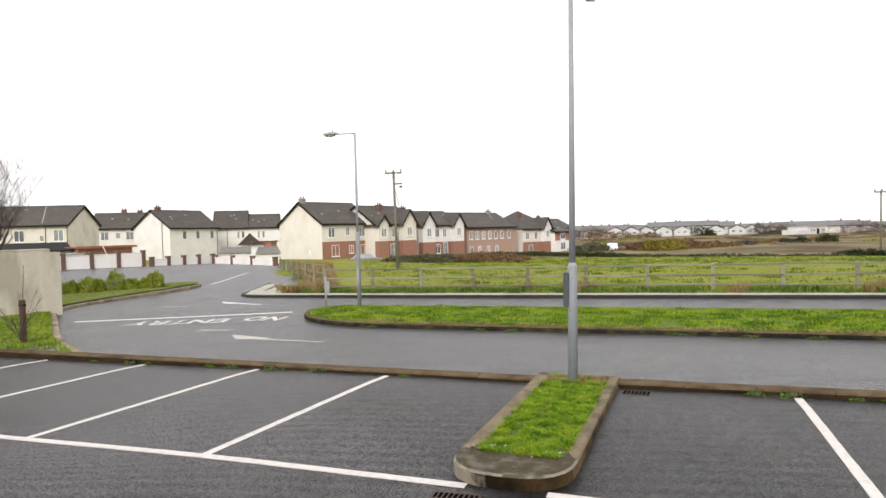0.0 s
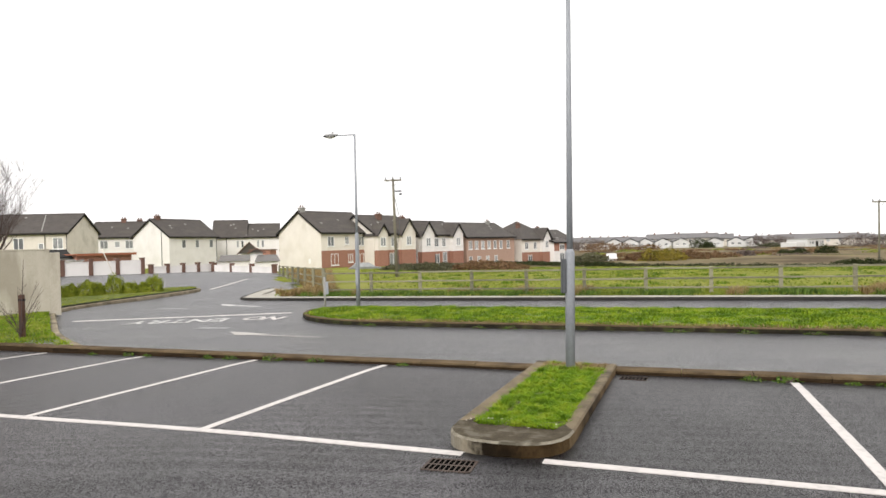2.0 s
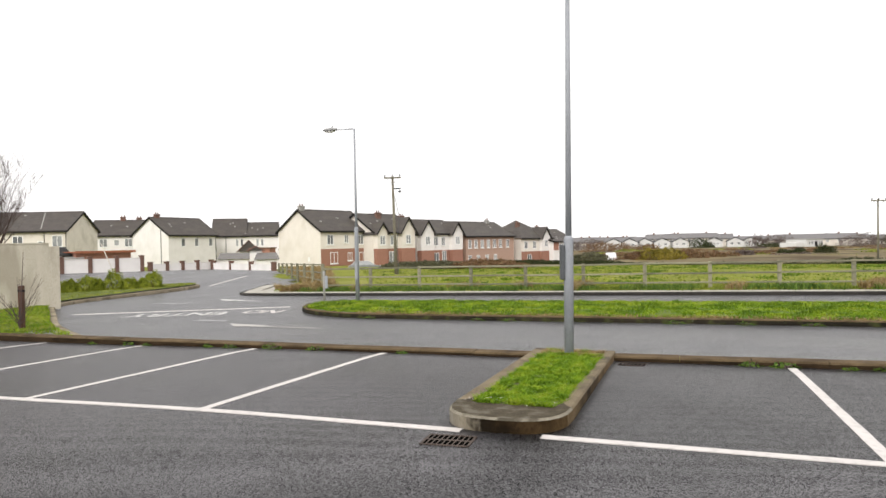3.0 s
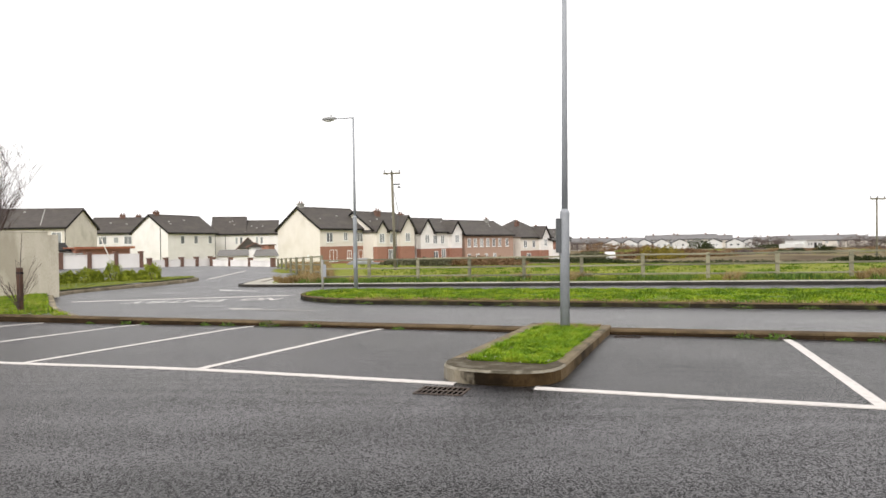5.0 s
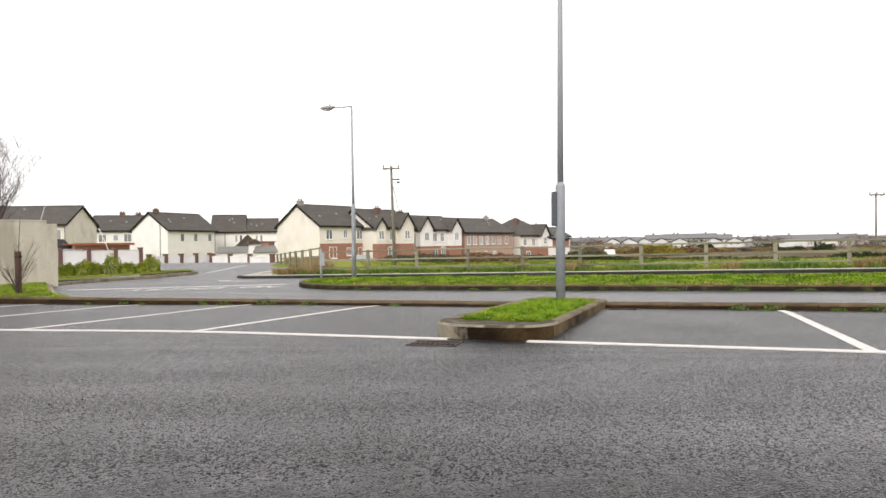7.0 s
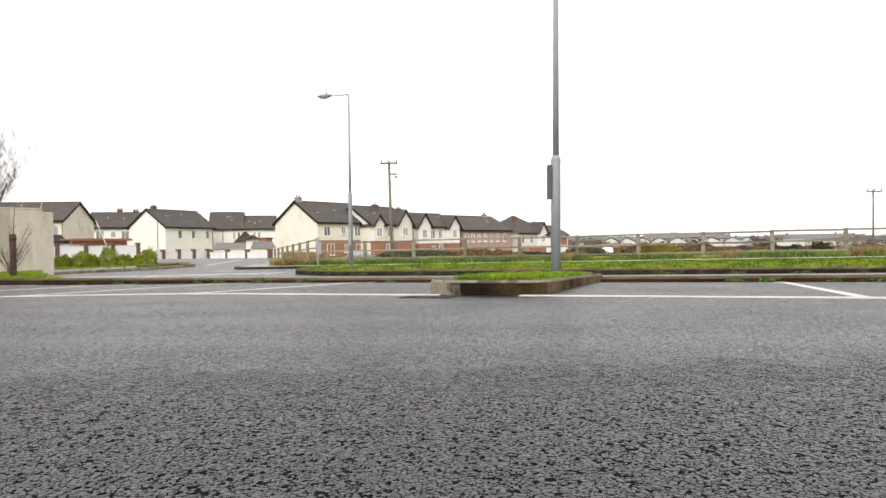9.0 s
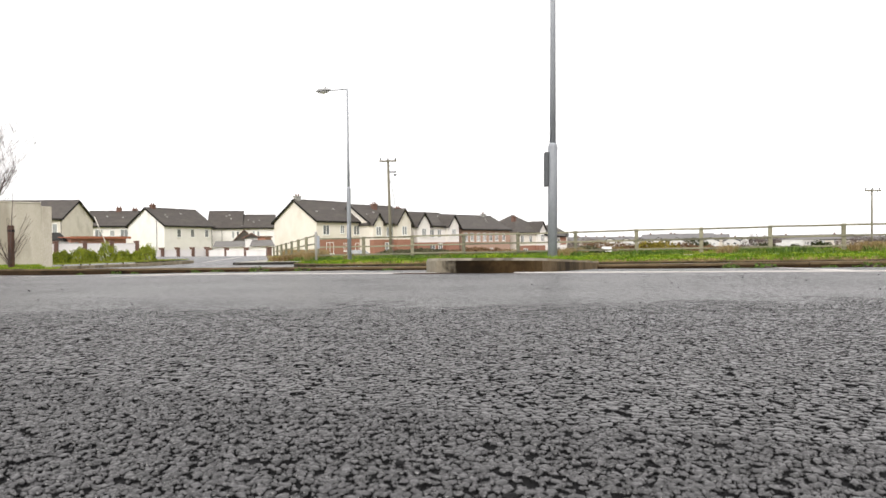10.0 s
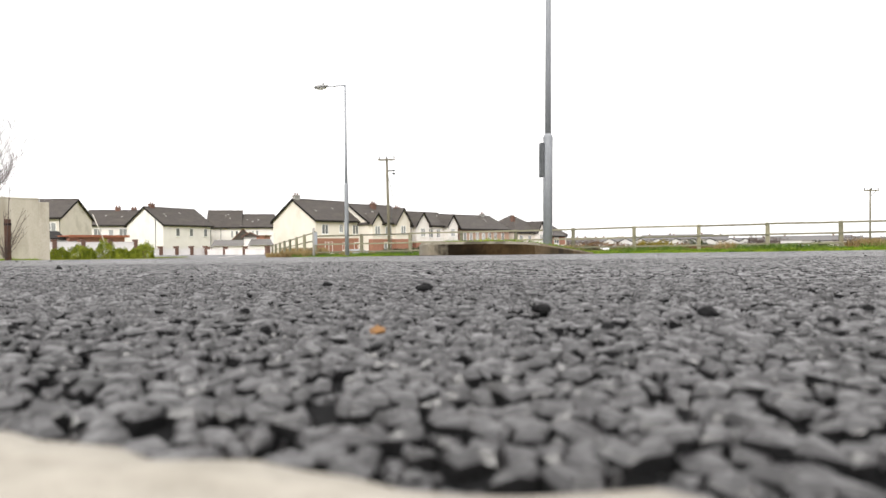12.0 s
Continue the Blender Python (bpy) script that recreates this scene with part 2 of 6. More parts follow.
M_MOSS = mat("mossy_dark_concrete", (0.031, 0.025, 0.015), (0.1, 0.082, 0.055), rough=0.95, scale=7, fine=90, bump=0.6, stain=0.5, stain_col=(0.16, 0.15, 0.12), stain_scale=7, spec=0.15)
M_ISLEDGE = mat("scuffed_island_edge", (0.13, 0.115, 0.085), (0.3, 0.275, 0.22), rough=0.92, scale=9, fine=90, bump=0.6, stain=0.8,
                stain_col=(0.04, 0.034, 0.022), stain_scale=6, spec=0.15)


def streaked(m, ramp_stops, x0, x1):
    """Dirt runs and the shade of a face in one ramp: tone wanders from one colour to the next, with a ragged border."""
    n, l = m.node_tree.nodes, m.node_tree.links
    b = n["Principled BSDF"]
    old = b.inputs["Base Color"].links[0].from_socket
    tc = n.new("ShaderNodeTexCoord")
    sp = n.new("ShaderNodeSeparateXYZ")
    nz = n.new("ShaderNodeTexNoise")
    nz.inputs["Scale"].default_value = 7.0
    nz.inputs["Detail"].default_value = 6
    l.new(tc.outputs["Object"], sp.inputs["Vector"])
    l.new(tc.outputs["Object"], nz.inputs["Vector"])
    w = n.new("ShaderNodeMath")
    w.operation = 'MULTIPLY_ADD'
    w.inputs[1].default_value = 0.55
    l.new(nz.outputs["Fac"], w.inputs[0])
    l.new(sp.outputs["X"], w.inputs[2])
    r = n.new("ShaderNodeMapRange")
    r.inputs["From Min"].default_value = x0 + 0.275
    r.inputs["From Max"].default_value = x1 + 0.275
    l.new(w.outputs[0], r.inputs["Value"])
    cr = n.new("ShaderNodeValToRGB")
    el = cr.color_ramp.elements
    el[0].color, el[0].position = (*ramp_stops[0][1], 1), ramp_stops[0][0]
    el[1].color, el[1].position = (*ramp_stops[-1][1], 1), ramp_stops[-1][0]
    for p, c in ramp_stops[1:-1]:
        e = el.new(p)
        e.color = (*c, 1)
    l.new(r.outputs["Result"], cr.inputs["Fac"])
    mx = n.new("ShaderNodeMix")
    mx.data_type = 'RGBA'
    mx.blend_type = 'MULTIPLY'
    mx.inputs["Factor"].default_value = 1.0
    l.new(old, mx.inputs["A"])
    l.new(cr.outputs["Color"], mx.inputs["B"])
    l.new(mx.outputs["Result"], b.inputs["Base Color"])


M_FRONTFACE = mat("run_down_shaded_face", (0.3, 0.27, 0.21), (0.62, 0.57, 0.47), rough=0.92, scale=5, fine=60, bump=0.6, stain=0.5,
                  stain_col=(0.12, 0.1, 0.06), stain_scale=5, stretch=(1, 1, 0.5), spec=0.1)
# Real dirt runs; middle stops lowered further to paint the front's shade.
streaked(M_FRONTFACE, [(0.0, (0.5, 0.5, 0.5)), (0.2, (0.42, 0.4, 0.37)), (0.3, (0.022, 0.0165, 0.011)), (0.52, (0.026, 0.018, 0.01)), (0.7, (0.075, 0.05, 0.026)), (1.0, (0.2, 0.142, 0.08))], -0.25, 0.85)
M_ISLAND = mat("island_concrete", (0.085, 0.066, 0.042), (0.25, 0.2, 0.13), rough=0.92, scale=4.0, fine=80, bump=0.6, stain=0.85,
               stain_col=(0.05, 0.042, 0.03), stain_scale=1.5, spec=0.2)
M_VERGEKERB = mat("worn_grey_kerb", (0.15, 0.122, 0.078), (0.36, 0.31, 0.225), rough=0.92, scale=3.0, fine=60, bump=0.5, stain=0.7,
                  stain_col=(0.08, 0.065, 0.04), stain_scale=2.0, object_random=0.2, spec=0.2)
M_PATH = mat("pale_path_concrete", (0.28, 0.262, 0.222), (0.42, 0.4, 0.352), rough=0.9, scale=2, fine=60, bump=0.3, stain=0.4,
             stain_col=(0.2, 0.18, 0.14), object_random=0.15)
M_PATHKERB = mat("dark_wet_kerb", (0.007, 0.006, 0.005), (0.028, 0.024, 0.019), rough=0.85, scale=4, fine=60, bump=0.4, object_random=0.2)
M_WALL = mat("cast_concrete_wall", (0.38, 0.345, 0.27), (0.57, 0.53, 0.45), rough=0.9, scale=1.4, fine=50, bump=0.25, stain=0.6,
             stain_col=(0.22, 0.19, 0.135), stain_scale=1.3, stretch=(1, 1, 0.3), stain_lo=0.46)
M_SOIL = mat("lawn_soil", (0.055, 0.075, 0.014), (0.11, 0.15, 0.03), rough=0.95, scale=3, fine=60, bump=0.6)
M_FIELD = mat("rough_pasture", (0.105, 0.124, 0.016), (0.225, 0.24, 0.038), rough=0.95, scale=0.45, fine=3.0, bump=0.5, stain=0.5,
              stain_col=(0.26, 0.23, 0.09), stain_scale=0.12, bump_dist=0.1, spec=0.1)


def far_scrub(m):
    """Past the fence of the pasture the land is brown winter scrub."""
    n, l = m.node_tree.nodes, m.node_tree.links
    b = n["Principled BSDF"]
    old = b.inputs["Base Color"].links[0].from_socket
    tc = n.new("ShaderNodeTexCoord")
    sp = n.new("ShaderNodeSeparateXYZ")
    l.new(tc.outputs["Object"], sp.inputs["Vector"])
    slant = n.new("ShaderNodeMath")
    slant.operation = 'MULTIPLY_ADD'
    slant.inputs[1].default_value = 0.286
    l.new(sp.outputs["X"], slant.inputs[0])
    l.new(sp.outputs["Y"], slant.inputs[2])
    r = n.new("ShaderNodeMapRange")
    r.inputs["From Min"].default_value = 68.6
    r.inputs["From Max"].default_value = 69.8
    l.new(slant.outputs[0], r.inputs["Value"])
    nz = n.new("ShaderNodeTexNoise")
    nz.inputs["Scale"].default_value = 0.08
    nz.inputs["Detail"].default_value = 8
    l.new(tc.outputs["Object"], nz.inputs["Vector"])
    cr = n.new("ShaderNodeValToRGB")
    cr.color_ramp.elements[0].position, cr.color_ramp.elements[0].color = 0.35, (0.07, 0.05, 0.028, 1)
    cr.color_ramp.elements[1].position, cr.color_ramp.elements[1].color = 0.65, (0.2, 0.165, 0.09, 1)
    l.new(nz.outputs["Fac"], cr.inputs["Fac"])
    mx = n.new("ShaderNodeMix")
    mx.data_type = 'RGBA'
    l.new(r.outputs["Result"], mx.inputs["Factor"])
    l.new(old, mx.inputs["A"])
    l.new(cr.outputs["Color"], mx.inputs["B"])
    l.new(mx.outputs["Result"], b.inputs["Base Color"])


far_scrub(M_FIELD)
M_BLADE = blade_mat("lawn_blade", [(0.06, 0.125, 0.005), (0.13, 0.215, 0.008), (0.2, 0.28, 0.013), (0.29, 0.31, 0.035)], spread=0.22, drift=1.6)
M_ISLGRASS = blade_mat("island_grass_blade", [(0.05, 0.11, 0.005), (0.115, 0.21, 0.008), (0.19, 0.28, 0.012), (0.29, 0.32, 0.035)], spread=0.35, drift=5.0)
M_VERGE = blade_mat("worn_verge_blade", [(0.085, 0.11, 0.014), (0.16, 0.195, 0.022), (0.24, 0.25, 0.045), (0.31, 0.26, 0.09)], spread=0.3, drift=1.2)
M_ARROW = paint_mat("greyed_road_paint", (0.42, 0.4, 0.375), 0.5, (0.24, 0.24, 0.24), 5.0)
M_CLUMP = blade_mat("dark_lawn_blade", [(0.04, 0.08, 0.006), (0.085, 0.145, 0.01), (0.14, 0.2, 0.014)], spread=0.35)
# Distance haze is put into this roof colour: paler than the near slate.
M_FARROOF = mat("hazed_far_roof", (0.11, 0.105, 0.105), (0.19, 0.185, 0.185), rough=0.85, scale=1.2, fine=9, bump=0.2)
M_ROUGH = blade_mat("rough_grass_blade", [(0.078, 0.108, 0.013), (0.152, 0.19, 0.022), (0.225, 0.255, 0.036), (0.29, 0.275, 0.075)], spread=0.25, drift=0.6)
M_DEAD = blade_mat("dead_grass_blade", [(0.12, 0.075, 0.028), (0.22, 0.15, 0.062), (0.32, 0.24, 0.12), (0.17, 0.17, 0.045)])
M_WEED = blade_mat("weed_leaf", [(0.03, 0.065, 0.01), (0.08, 0.14, 0.02), (0.17, 0.22, 0.045)])
M_SHRUB = blade_mat("shrub_leaf", [(0.055, 0.08, 0.008), (0.16, 0.2, 0.018), (0.27, 0.3, 0.03), (0.36, 0.38, 0.06)])
M_HEDGE = blade_mat("dark_hedge_leaf", [(0.012, 0.02, 0.006), (0.035, 0.045, 0.014), (0.06, 0.065, 0.025)])
M_SCRUB = blade_mat("grey_green_scrub_leaf", [(0.035, 0.035, 0.02), (0.09, 0.09, 0.05), (0.15, 0.14, 0.075)])
M_BRAMBLE = blade_mat("brown_bramble_leaf", [(0.06, 0.035, 0.018), (0.14, 0.08, 0.04), (0.21, 0.13, 0.07), (0.12, 0.11, 0.04)])
M_GORSE = blade_mat("gorse_leaf", [(0.09, 0.08, 0.012), (0.2, 0.16, 0.025), (0.3, 0.23, 0.04)])
M_TWIGS = blade_mat("winter_twig_mass", [(0.06, 0.045, 0.04), (0.13, 0.1, 0.09), (0.18, 0.15, 0.12)])
M_BARK = mat("bark", (0.035, 0.022, 0.02), (0.1, 0.068, 0.06), rough=0.9, scale=14, fine=80, bump=0.5, stretch=(1, 1, 0.25))
M_STAKE = mat("stained_stake_wood", (0.035, 0.016, 0.01), (0.12, 0.055, 0.03), rough=0.85, scale=20, fine=90, bump=0.4, stretch=(1, 1, 0.15))
M_FENCE = mat("weathered_fence_wood", (0.11, 0.105, 0.07), (0.26, 0.245, 0.165), rough=0.9, scale=9, fine=60, bump=0.4, stretch=(0.2, 1, 1), object_random=0.3)
M_STEEL = mat("galvanised_steel", (0.21, 0.222, 0.243), (0.32, 0.335, 0.36), rough=0.6, scale=5, fine=60, bump=0.05, metal=0.0, stain=0.35,
              stain_col=(0.16, 0.168, 0.178), stain_scale=3, stretch=(1, 1, 0.4))
M_DARKBOX = mat("dark_grey_plastic", (0.045, 0.05, 0.055), (0.08, 0.085, 0.09), rough=0.6, scale=8, fine=90, bump=0.05)
M_LAMPHEAD = mat("lamp_head_grey", (0.2, 0.2, 0.2), (0.3, 0.3, 0.3), rough=0.5, scale=10, fine=80, bump=0.05)
M_LENS = mat("lamp_lens", (0.7, 0.68, 0.62), (0.82, 0.8, 0.75), rough=0.2, scale=10, fine=80, bump=0)
M_CAST = mat("rusty_cast_iron", (0.03, 0.022, 0.018), (0.12, 0.085, 0.066), rough=0.75, scale=25, fine=150, bump=0.4, metal=0.3)
M_HOLE = mat("gully_shade_black", (0.003, 0.003, 0.003), (0.006, 0.006, 0.006), rough=0.95, bump=0, spec=0.0)
M_POLE = mat("creosoted_pole", (0.09, 0.083, 0.06), (0.2, 0.18, 0.135), rough=0.9, scale=10, fine=70, bump=0.3, stretch=(1, 1, 0.1))
M_WHITE = mat("white_render", (0.68, 0.655, 0.635), (0.81, 0.785, 0.765), rough=0.9, scale=0.7, fine=30, bump=0.15, stain=0.25, stain_col=(0.52, 0.5, 0.45), stain_scale=0.5)
# White render greyed in its colour to stand for haze over the distance.
M_FARWHITE = mat("hazed_white_render", (0.5, 0.5, 0.49), (0.64, 0.635, 0.62), rough=0.9, scale=0.3, fine=10, bump=0.1, stain=0.3, stain_col=(0.4, 0.39, 0.37), stain_scale=0.3)
M_CREAMR = mat("cream_render", (0.62, 0.575, 0.515), (0.74, 0.695, 0.635), rough=0.9, scale=0.7, fine=30, bump=0.15, stain=0.25, stain_col=(0.47, 0.42, 0.33), stain_scale=0.5)
M_GREYR = mat("stained_pale_render", (0.53, 0.49, 0.435), (0.68, 0.635, 0.575), rough=0.9, scale=0.7, fine=30, bump=0.15, stain=0.4, stain_col=(0.33, 0.3, 0.24), stain_scale=0.6)
M_SLATE = mat("dark_roof_slate", (0.03, 0.0245, 0.0215), (0.078, 0.066, 0.058), rough=0.75, scale=1.2, fine=14, bump=0.4, stretch=(1, 1, 3), stain=0.22, stain_col=(0.1, 0.092, 0.065), stain_scale=0.5, bump_dist=0.03)
M_FASCIA = mat("black_fascia", (0.01, 0.0095, 0.009), (0.022, 0.021, 0.02), rough=0.8, bump=0, spec=0.15)
M_PVC = mat("white_pvc", (0.72, 0.72, 0.7), (0.8, 0.8, 0.78), rough=0.4, bump=0)
M_PANE = mat("window_pane", (0.1, 0.105, 0.11), (0.36, 0.37, 0.375), rough=0.06, scale=0.4, fine=2, bump=0, object_random=0.5)
M_BRICKR = mat("red_brick_far", (0.2, 0.088, 0.06), (0.36, 0.185, 0.13), rough=0.9, scale=3, fine=25, bump=0.3, stretch=(1, 1, 3), island=0.2)
M_BRICKT = mat("tan_brick_far", (0.3, 0.19, 0.14), (0.46, 0.32, 0.25), rough=0.9, scale=3, fine=25, bump=0.3, stretch=(1, 1, 3))
M_PIER = mat("pier_brick", (0.085, 0.048, 0.036), (0.19, 0.105, 0.078), rough=0.9, scale=3, fine=30, bump=0.3, stretch=(1, 1, 3))
M_REDROOF = mat("rust_red_sheet", (0.2, 0.06, 0.03), (0.38, 0.14, 0.07), rough=0.7, scale=2, fine=30, bump=0.1)
M_OLDROOF = mat("grey_sheet_roof", (0.2, 0.195, 0.18), (0.34, 0.33, 0.31), rough=0.8, scale=2, fine=30, bump=0.1)
M_FLAKE = mat("pale_dry_flake", (0.3, 0.27, 0.22), (0.55, 0.51, 0.45), rough=0.8, scale=30, fine=200, bump=0.2, island=0.4)
M_DARKROOF = mat("dark_sheet_roof", (0.1, 0.095, 0.09), (0.18, 0.17, 0.16), rough=0.8, scale=2, fine=30, bump=0.1)
M_SILVER = mat("silver_car_paint", (0.2, 0.205, 0.215), (0.27, 0.275, 0.285), rough=0.3, scale=2, fine=30, bump=0, metal=0.4)
M_VANW = mat("white_van_paint", (0.72, 0.72, 0.72), (0.8, 0.8, 0.8), rough=0.3, scale=2, fine=30, bump=0)
M_TYRE = mat("tyre_rubber", (0.012, 0.012, 0.012), (0.025, 0.025, 0.025), rough=0.85, bump=0)


# ------------------------------------------------------------------ mesh tools
def obj(name, verts, faces, material, parent=None, label="", smooth=False):
    me = bpy.data.meshes.new(name)
    me.from_pydata([tuple(v) for v in verts], [], faces)
    me.materials.append(material)
    if smooth:
        me.polygons.foreach_set("use_smooth", [True] * len(me.polygons))
    me.update()
    ob = new(name, me)
    if parent:
        ob.parent = parent
    if label:
        ob["label"] = label
    return ob


def part(name, bm, material, parent, label="", smooth=False):
    me = bpy.data.meshes.new(name)
    bm.normal_update()
    bm.to_mesh(me)
    bm.free()
    me.materials.append(material)
    if smooth:
        me.polygons.foreach_set("use_smooth", [True] * len(me.polygons))
    ob = new(name, me)
    if parent:
        ob.parent = parent
    if label:
        ob["label"] = label
    return ob


def tri_mesh(name, verts, tris, material):
    """A large mesh straight from arrays."""
    me = bpy.data.meshes.new(name)
    me.vertices.add(len(verts))
    me.vertices.foreach_set("co", np.asarray(verts, np.float32).ravel())
    k = tris.shape[1]
    me.loops.add(tris.size)
    me.loops.foreach_set("vertex_index", tris.astype(np.int32).ravel())
    me.polygons.add(len(tris))
    me.polygons.foreach_set("loop_start", np.arange(0, tris.size, k, dtype=np.int32))
    me.update(calc_edges=True)
    me.materials.append(material)
    return new(name, me)


def thing(name, label, category, m=None, group="", kind=""):
    e = new(name)
    if m is not None:
        e.matrix_world = m
    return tagged(e, label, category, group, kind)


def add_box(bm, x0, x1, y0, y1, z0, z1, bevel=0.0):
    g = bmesh.ops.create_cube(bm, size=1.0)
    vs = g["verts"]
    for v in vs:
        v.co = Vector(((x0 + x1) / 2 + v.co.x * (x1 - x0), (y0 + y1) / 2 + v.co.y * (y1 - y0), (z0 + z1) / 2 + v.co.z * (z1 - z0)))
    if bevel:
        es = list({e for v in vs for e in v.link_edges})
        bmesh.ops.bevel(bm, geom=es, offset=bevel, segments=1, affect='EDGES', profile=0.5)
    return bm


def box(x0, x1, y0, y1, z0, z1, bevel=0.0):
    return add_box(bmesh.new(), x0, x1, y0, y1, z0, z1, bevel)


def add_tube(bm, pts, radii, seg=10, cap=True):
    """A round tube along points, with a radius at each."""
    rings = []
    for i, p in enumerate(pts):
        p = Vector(p)
        a = Vector(pts[max(0, i - 1)])
        c = Vector(pts[min(len(pts) - 1, i + 1)])
        d = (c - a).normalized()
        u = d.orthogonal().normalized()
        if abs(d.z) > 0.9:
            u = Vector((1, 0, 0)) - d * d.x
            u.normalize()
        w = d.cross(u)
        rings.append([bm.verts.new(p + (u * math.cos(2 * math.pi * k / seg) + w * math.sin(2 * math.pi * k / seg)) * radii[i]) for k in range(seg)])
    for a, c in zip(rings, rings[1:]):
        for k in range(seg):
            bm.faces.new((a[k], a[(k + 1) % seg], c[(k + 1) % seg], c[k]))
    if cap:
        bm.faces.new(rings[0][::-1])
        bm.faces.new(rings[-1])
    return bm


def tube(pts, radii, seg=10):
    return add_tube(bmesh.new(), pts, radii, seg)


def smooth01(v):
    v = max(0.0, min(1.0, v))
    return v * v * (3 - 2 * v)


# ------------------------------------------------------------------ levels of the ground
def base(x):
    return 0.012 * max(-24.0, min(16.0, x))


def car_z(x, y):
    """Car park: a gentle fall where cars drive, bays falling to the kerb."""
    w = smooth01((y + 1.8) / 1.7)
    return (1 - w) * (0.005 + 0.003 * x - 0.0105 * max(y, -8.0)) + w * (base(x) * (0.6 + 0.4 * smooth01((-x - 3) / 6)) - 0.009 - 0.033 * min(y, 4.4) - 0.045 * smooth01((-x - 2) / 4) * (1 - min(max(y, 0.0), 4.2) / 4.2)) - 0.015 * smooth01((y - 3.5) / 0.8)


def front_top(x, y=0.0):
    return base(x) - 0.1 + 0.006 * max(0.0, -x)


def beyond(x, y):
    """Depth and sideways place on the line from the car park to the far houses."""
    return -0.36 * (x - 1.83) + 0.933 * (y + 5.04), 0.933 * (x - 1.83) + 0.36 * (y + 5.04)


def land(x, y):
    z = base(x) - 0.78 * smooth01((y - 20) / 55)
    z -= 0.31 * smooth01((x + 26) / 8) * smooth01((y - 15.6) / 2.5)
    z -= 0.55 * smooth01((y - 95) / 200)
    z -= 0.9 * smooth01((y - 75) / 40) * smooth01((-x - 5) / 25)
    depth, side = beyond(x, y)
    return z - (0.0012 * depth + 0.008 * max(0.0, side)) * smooth01((y - 19) / 40)


def road_z(x, y):
    """Falls from the car park kerb to the middle, then on gently to the estate."""
    b = max(-24.0, min(16.0, x))
    w = smooth01((y - 4.5) / 5.5)
    v = max(0.0, min(1.0, (y - 10) / 8))
    near = (front_top(x) - 0.012) * (1 - w) + (-0.345 + 0.007 * b) * w
    near += (-0.04 + 0.004 * b) * v
    far = base(x) - 0.78 * smooth01((y - 20) / 55) - 0.02
    u = smooth01((y - 22) / 18)
    return near * (1 - u) + far * u


def poly_inside(x, y, poly):
    c = False
    j = len(poly) - 1
    for i in range(len(poly)):
        xi, yi = poly[i]
        xj, yj = poly[j]
        if (yi > y) != (yj > y) and x < (xj - xi) * (y - yi) / (yj - yi) + xi:
            c = not c
        j = i
    return c


PAVED = [(-95, -60), (60, -60), (60, 18.4), (-15.1, 18.5), (-15.9, 19.7), (-18.0, 23.2), (-33.5, 43.6), (-47.6, 52.4), (-49.2, 43.9), (-52, 36), (-95, 10)]


def spaced(vals):
    out = [vals[0][0]]
    for a, c, step in vals:
        k = max(1, round((c - a) / step))
        out += [a + (c - a) * (i + 1) / k for i in range(k)]
    return out


def sheet(name, xs, ys, zf, material, keep=None):
    nx = len(xs)
    verts = [(x, y, zf(x, y)) for y in ys for x in xs]
    faces = []
    for j in range(len(ys) - 1):
        for i in range(nx - 1):
            if keep and not keep((xs[i] + xs[i + 1]) / 2, (ys[j] + ys[j + 1]) / 2):
                continue
            faces.append((j * nx + i, j * nx + i + 1, (j + 1) * nx + i + 1, (j + 1) * nx + i))
    return obj(name, verts, faces, material, smooth=True)


def ground_z(x, y):
    if poly_inside(x, y, PAVED) or y < 4:
        return land(x, y) - 0.55
    bumps = 0.05 * noise.noise(Vector((x * 0.35, y * 0.35, 0))) + 0.12 * noise.noise(Vector((x * 0.06, y * 0.06, 3)))
    return land(x, y) + bumps * smooth01((y - 18) / 6) * (0.4 if x < -30 else 1.0)


ground = sheet("ground", spaced([(-2600, -300, 400), (-300, -100, 25), (-100, -40, 2.5), (-40, 40, 0.7), (40, 120, 4), (120, 400, 25), (400, 2600, 400)]),
               spaced([(-2600, -100, 500), (-100, 3, 12), (3, 60, 0.7), (60, 130, 2.5), (130, 400, 18), (400, 3000, 300)]), ground_z, M_FIELD)
tagged(ground, "rough green pasture sloping gently away to distant houses", "ground", kind="structure")

car_park = sheet("car_park", spaced([(-60, -20, 2), (-20, 14, 0.4), (14, 60, 2)]), spaced([(-60, -8, 3), (-8, 4.34, 0.2)]), car_z, M_ASPHALT)
tagged(car_park, "dark grey rolled asphalt car park surface with stone chippings", "car park", kind="structure")

road = sheet("road", spaced([(-95, -24, 1.5), (-24, 14, 0.7), (14, 60, 3)]), spaced([(4.5, 20, 0.35), (20, 53, 0.8)]), road_z, M_ROAD,
             keep=lambda x, y: y < 18.0 or (poly_inside(x, y, PAVED) or poly_inside(x + 1.2, y, PAVED) or poly_inside(x - 1.2, y, PAVED)))
tagged(road, "smooth grey asphalt road with a junction beside the car park", "road", kind="structure")


# ------------------------------------------------------------------ kerbs
def resample(pts, step):
    out = [Vector(pts[0])]
    left = step
    for a, c in zip(pts, pts[1:]):
        a, c = Vector(a), Vector(c)
        d = (c - a).length
        pos = 0.0
        while d - pos >= left:
            pos += left
            out.append(a + (c - a) * (pos / d))
            left = step
        left -= d - pos
    if (out[-1] - Vector(pts[-1])).length > 0.08:
        out.append(Vector(pts[-1]))
    return out


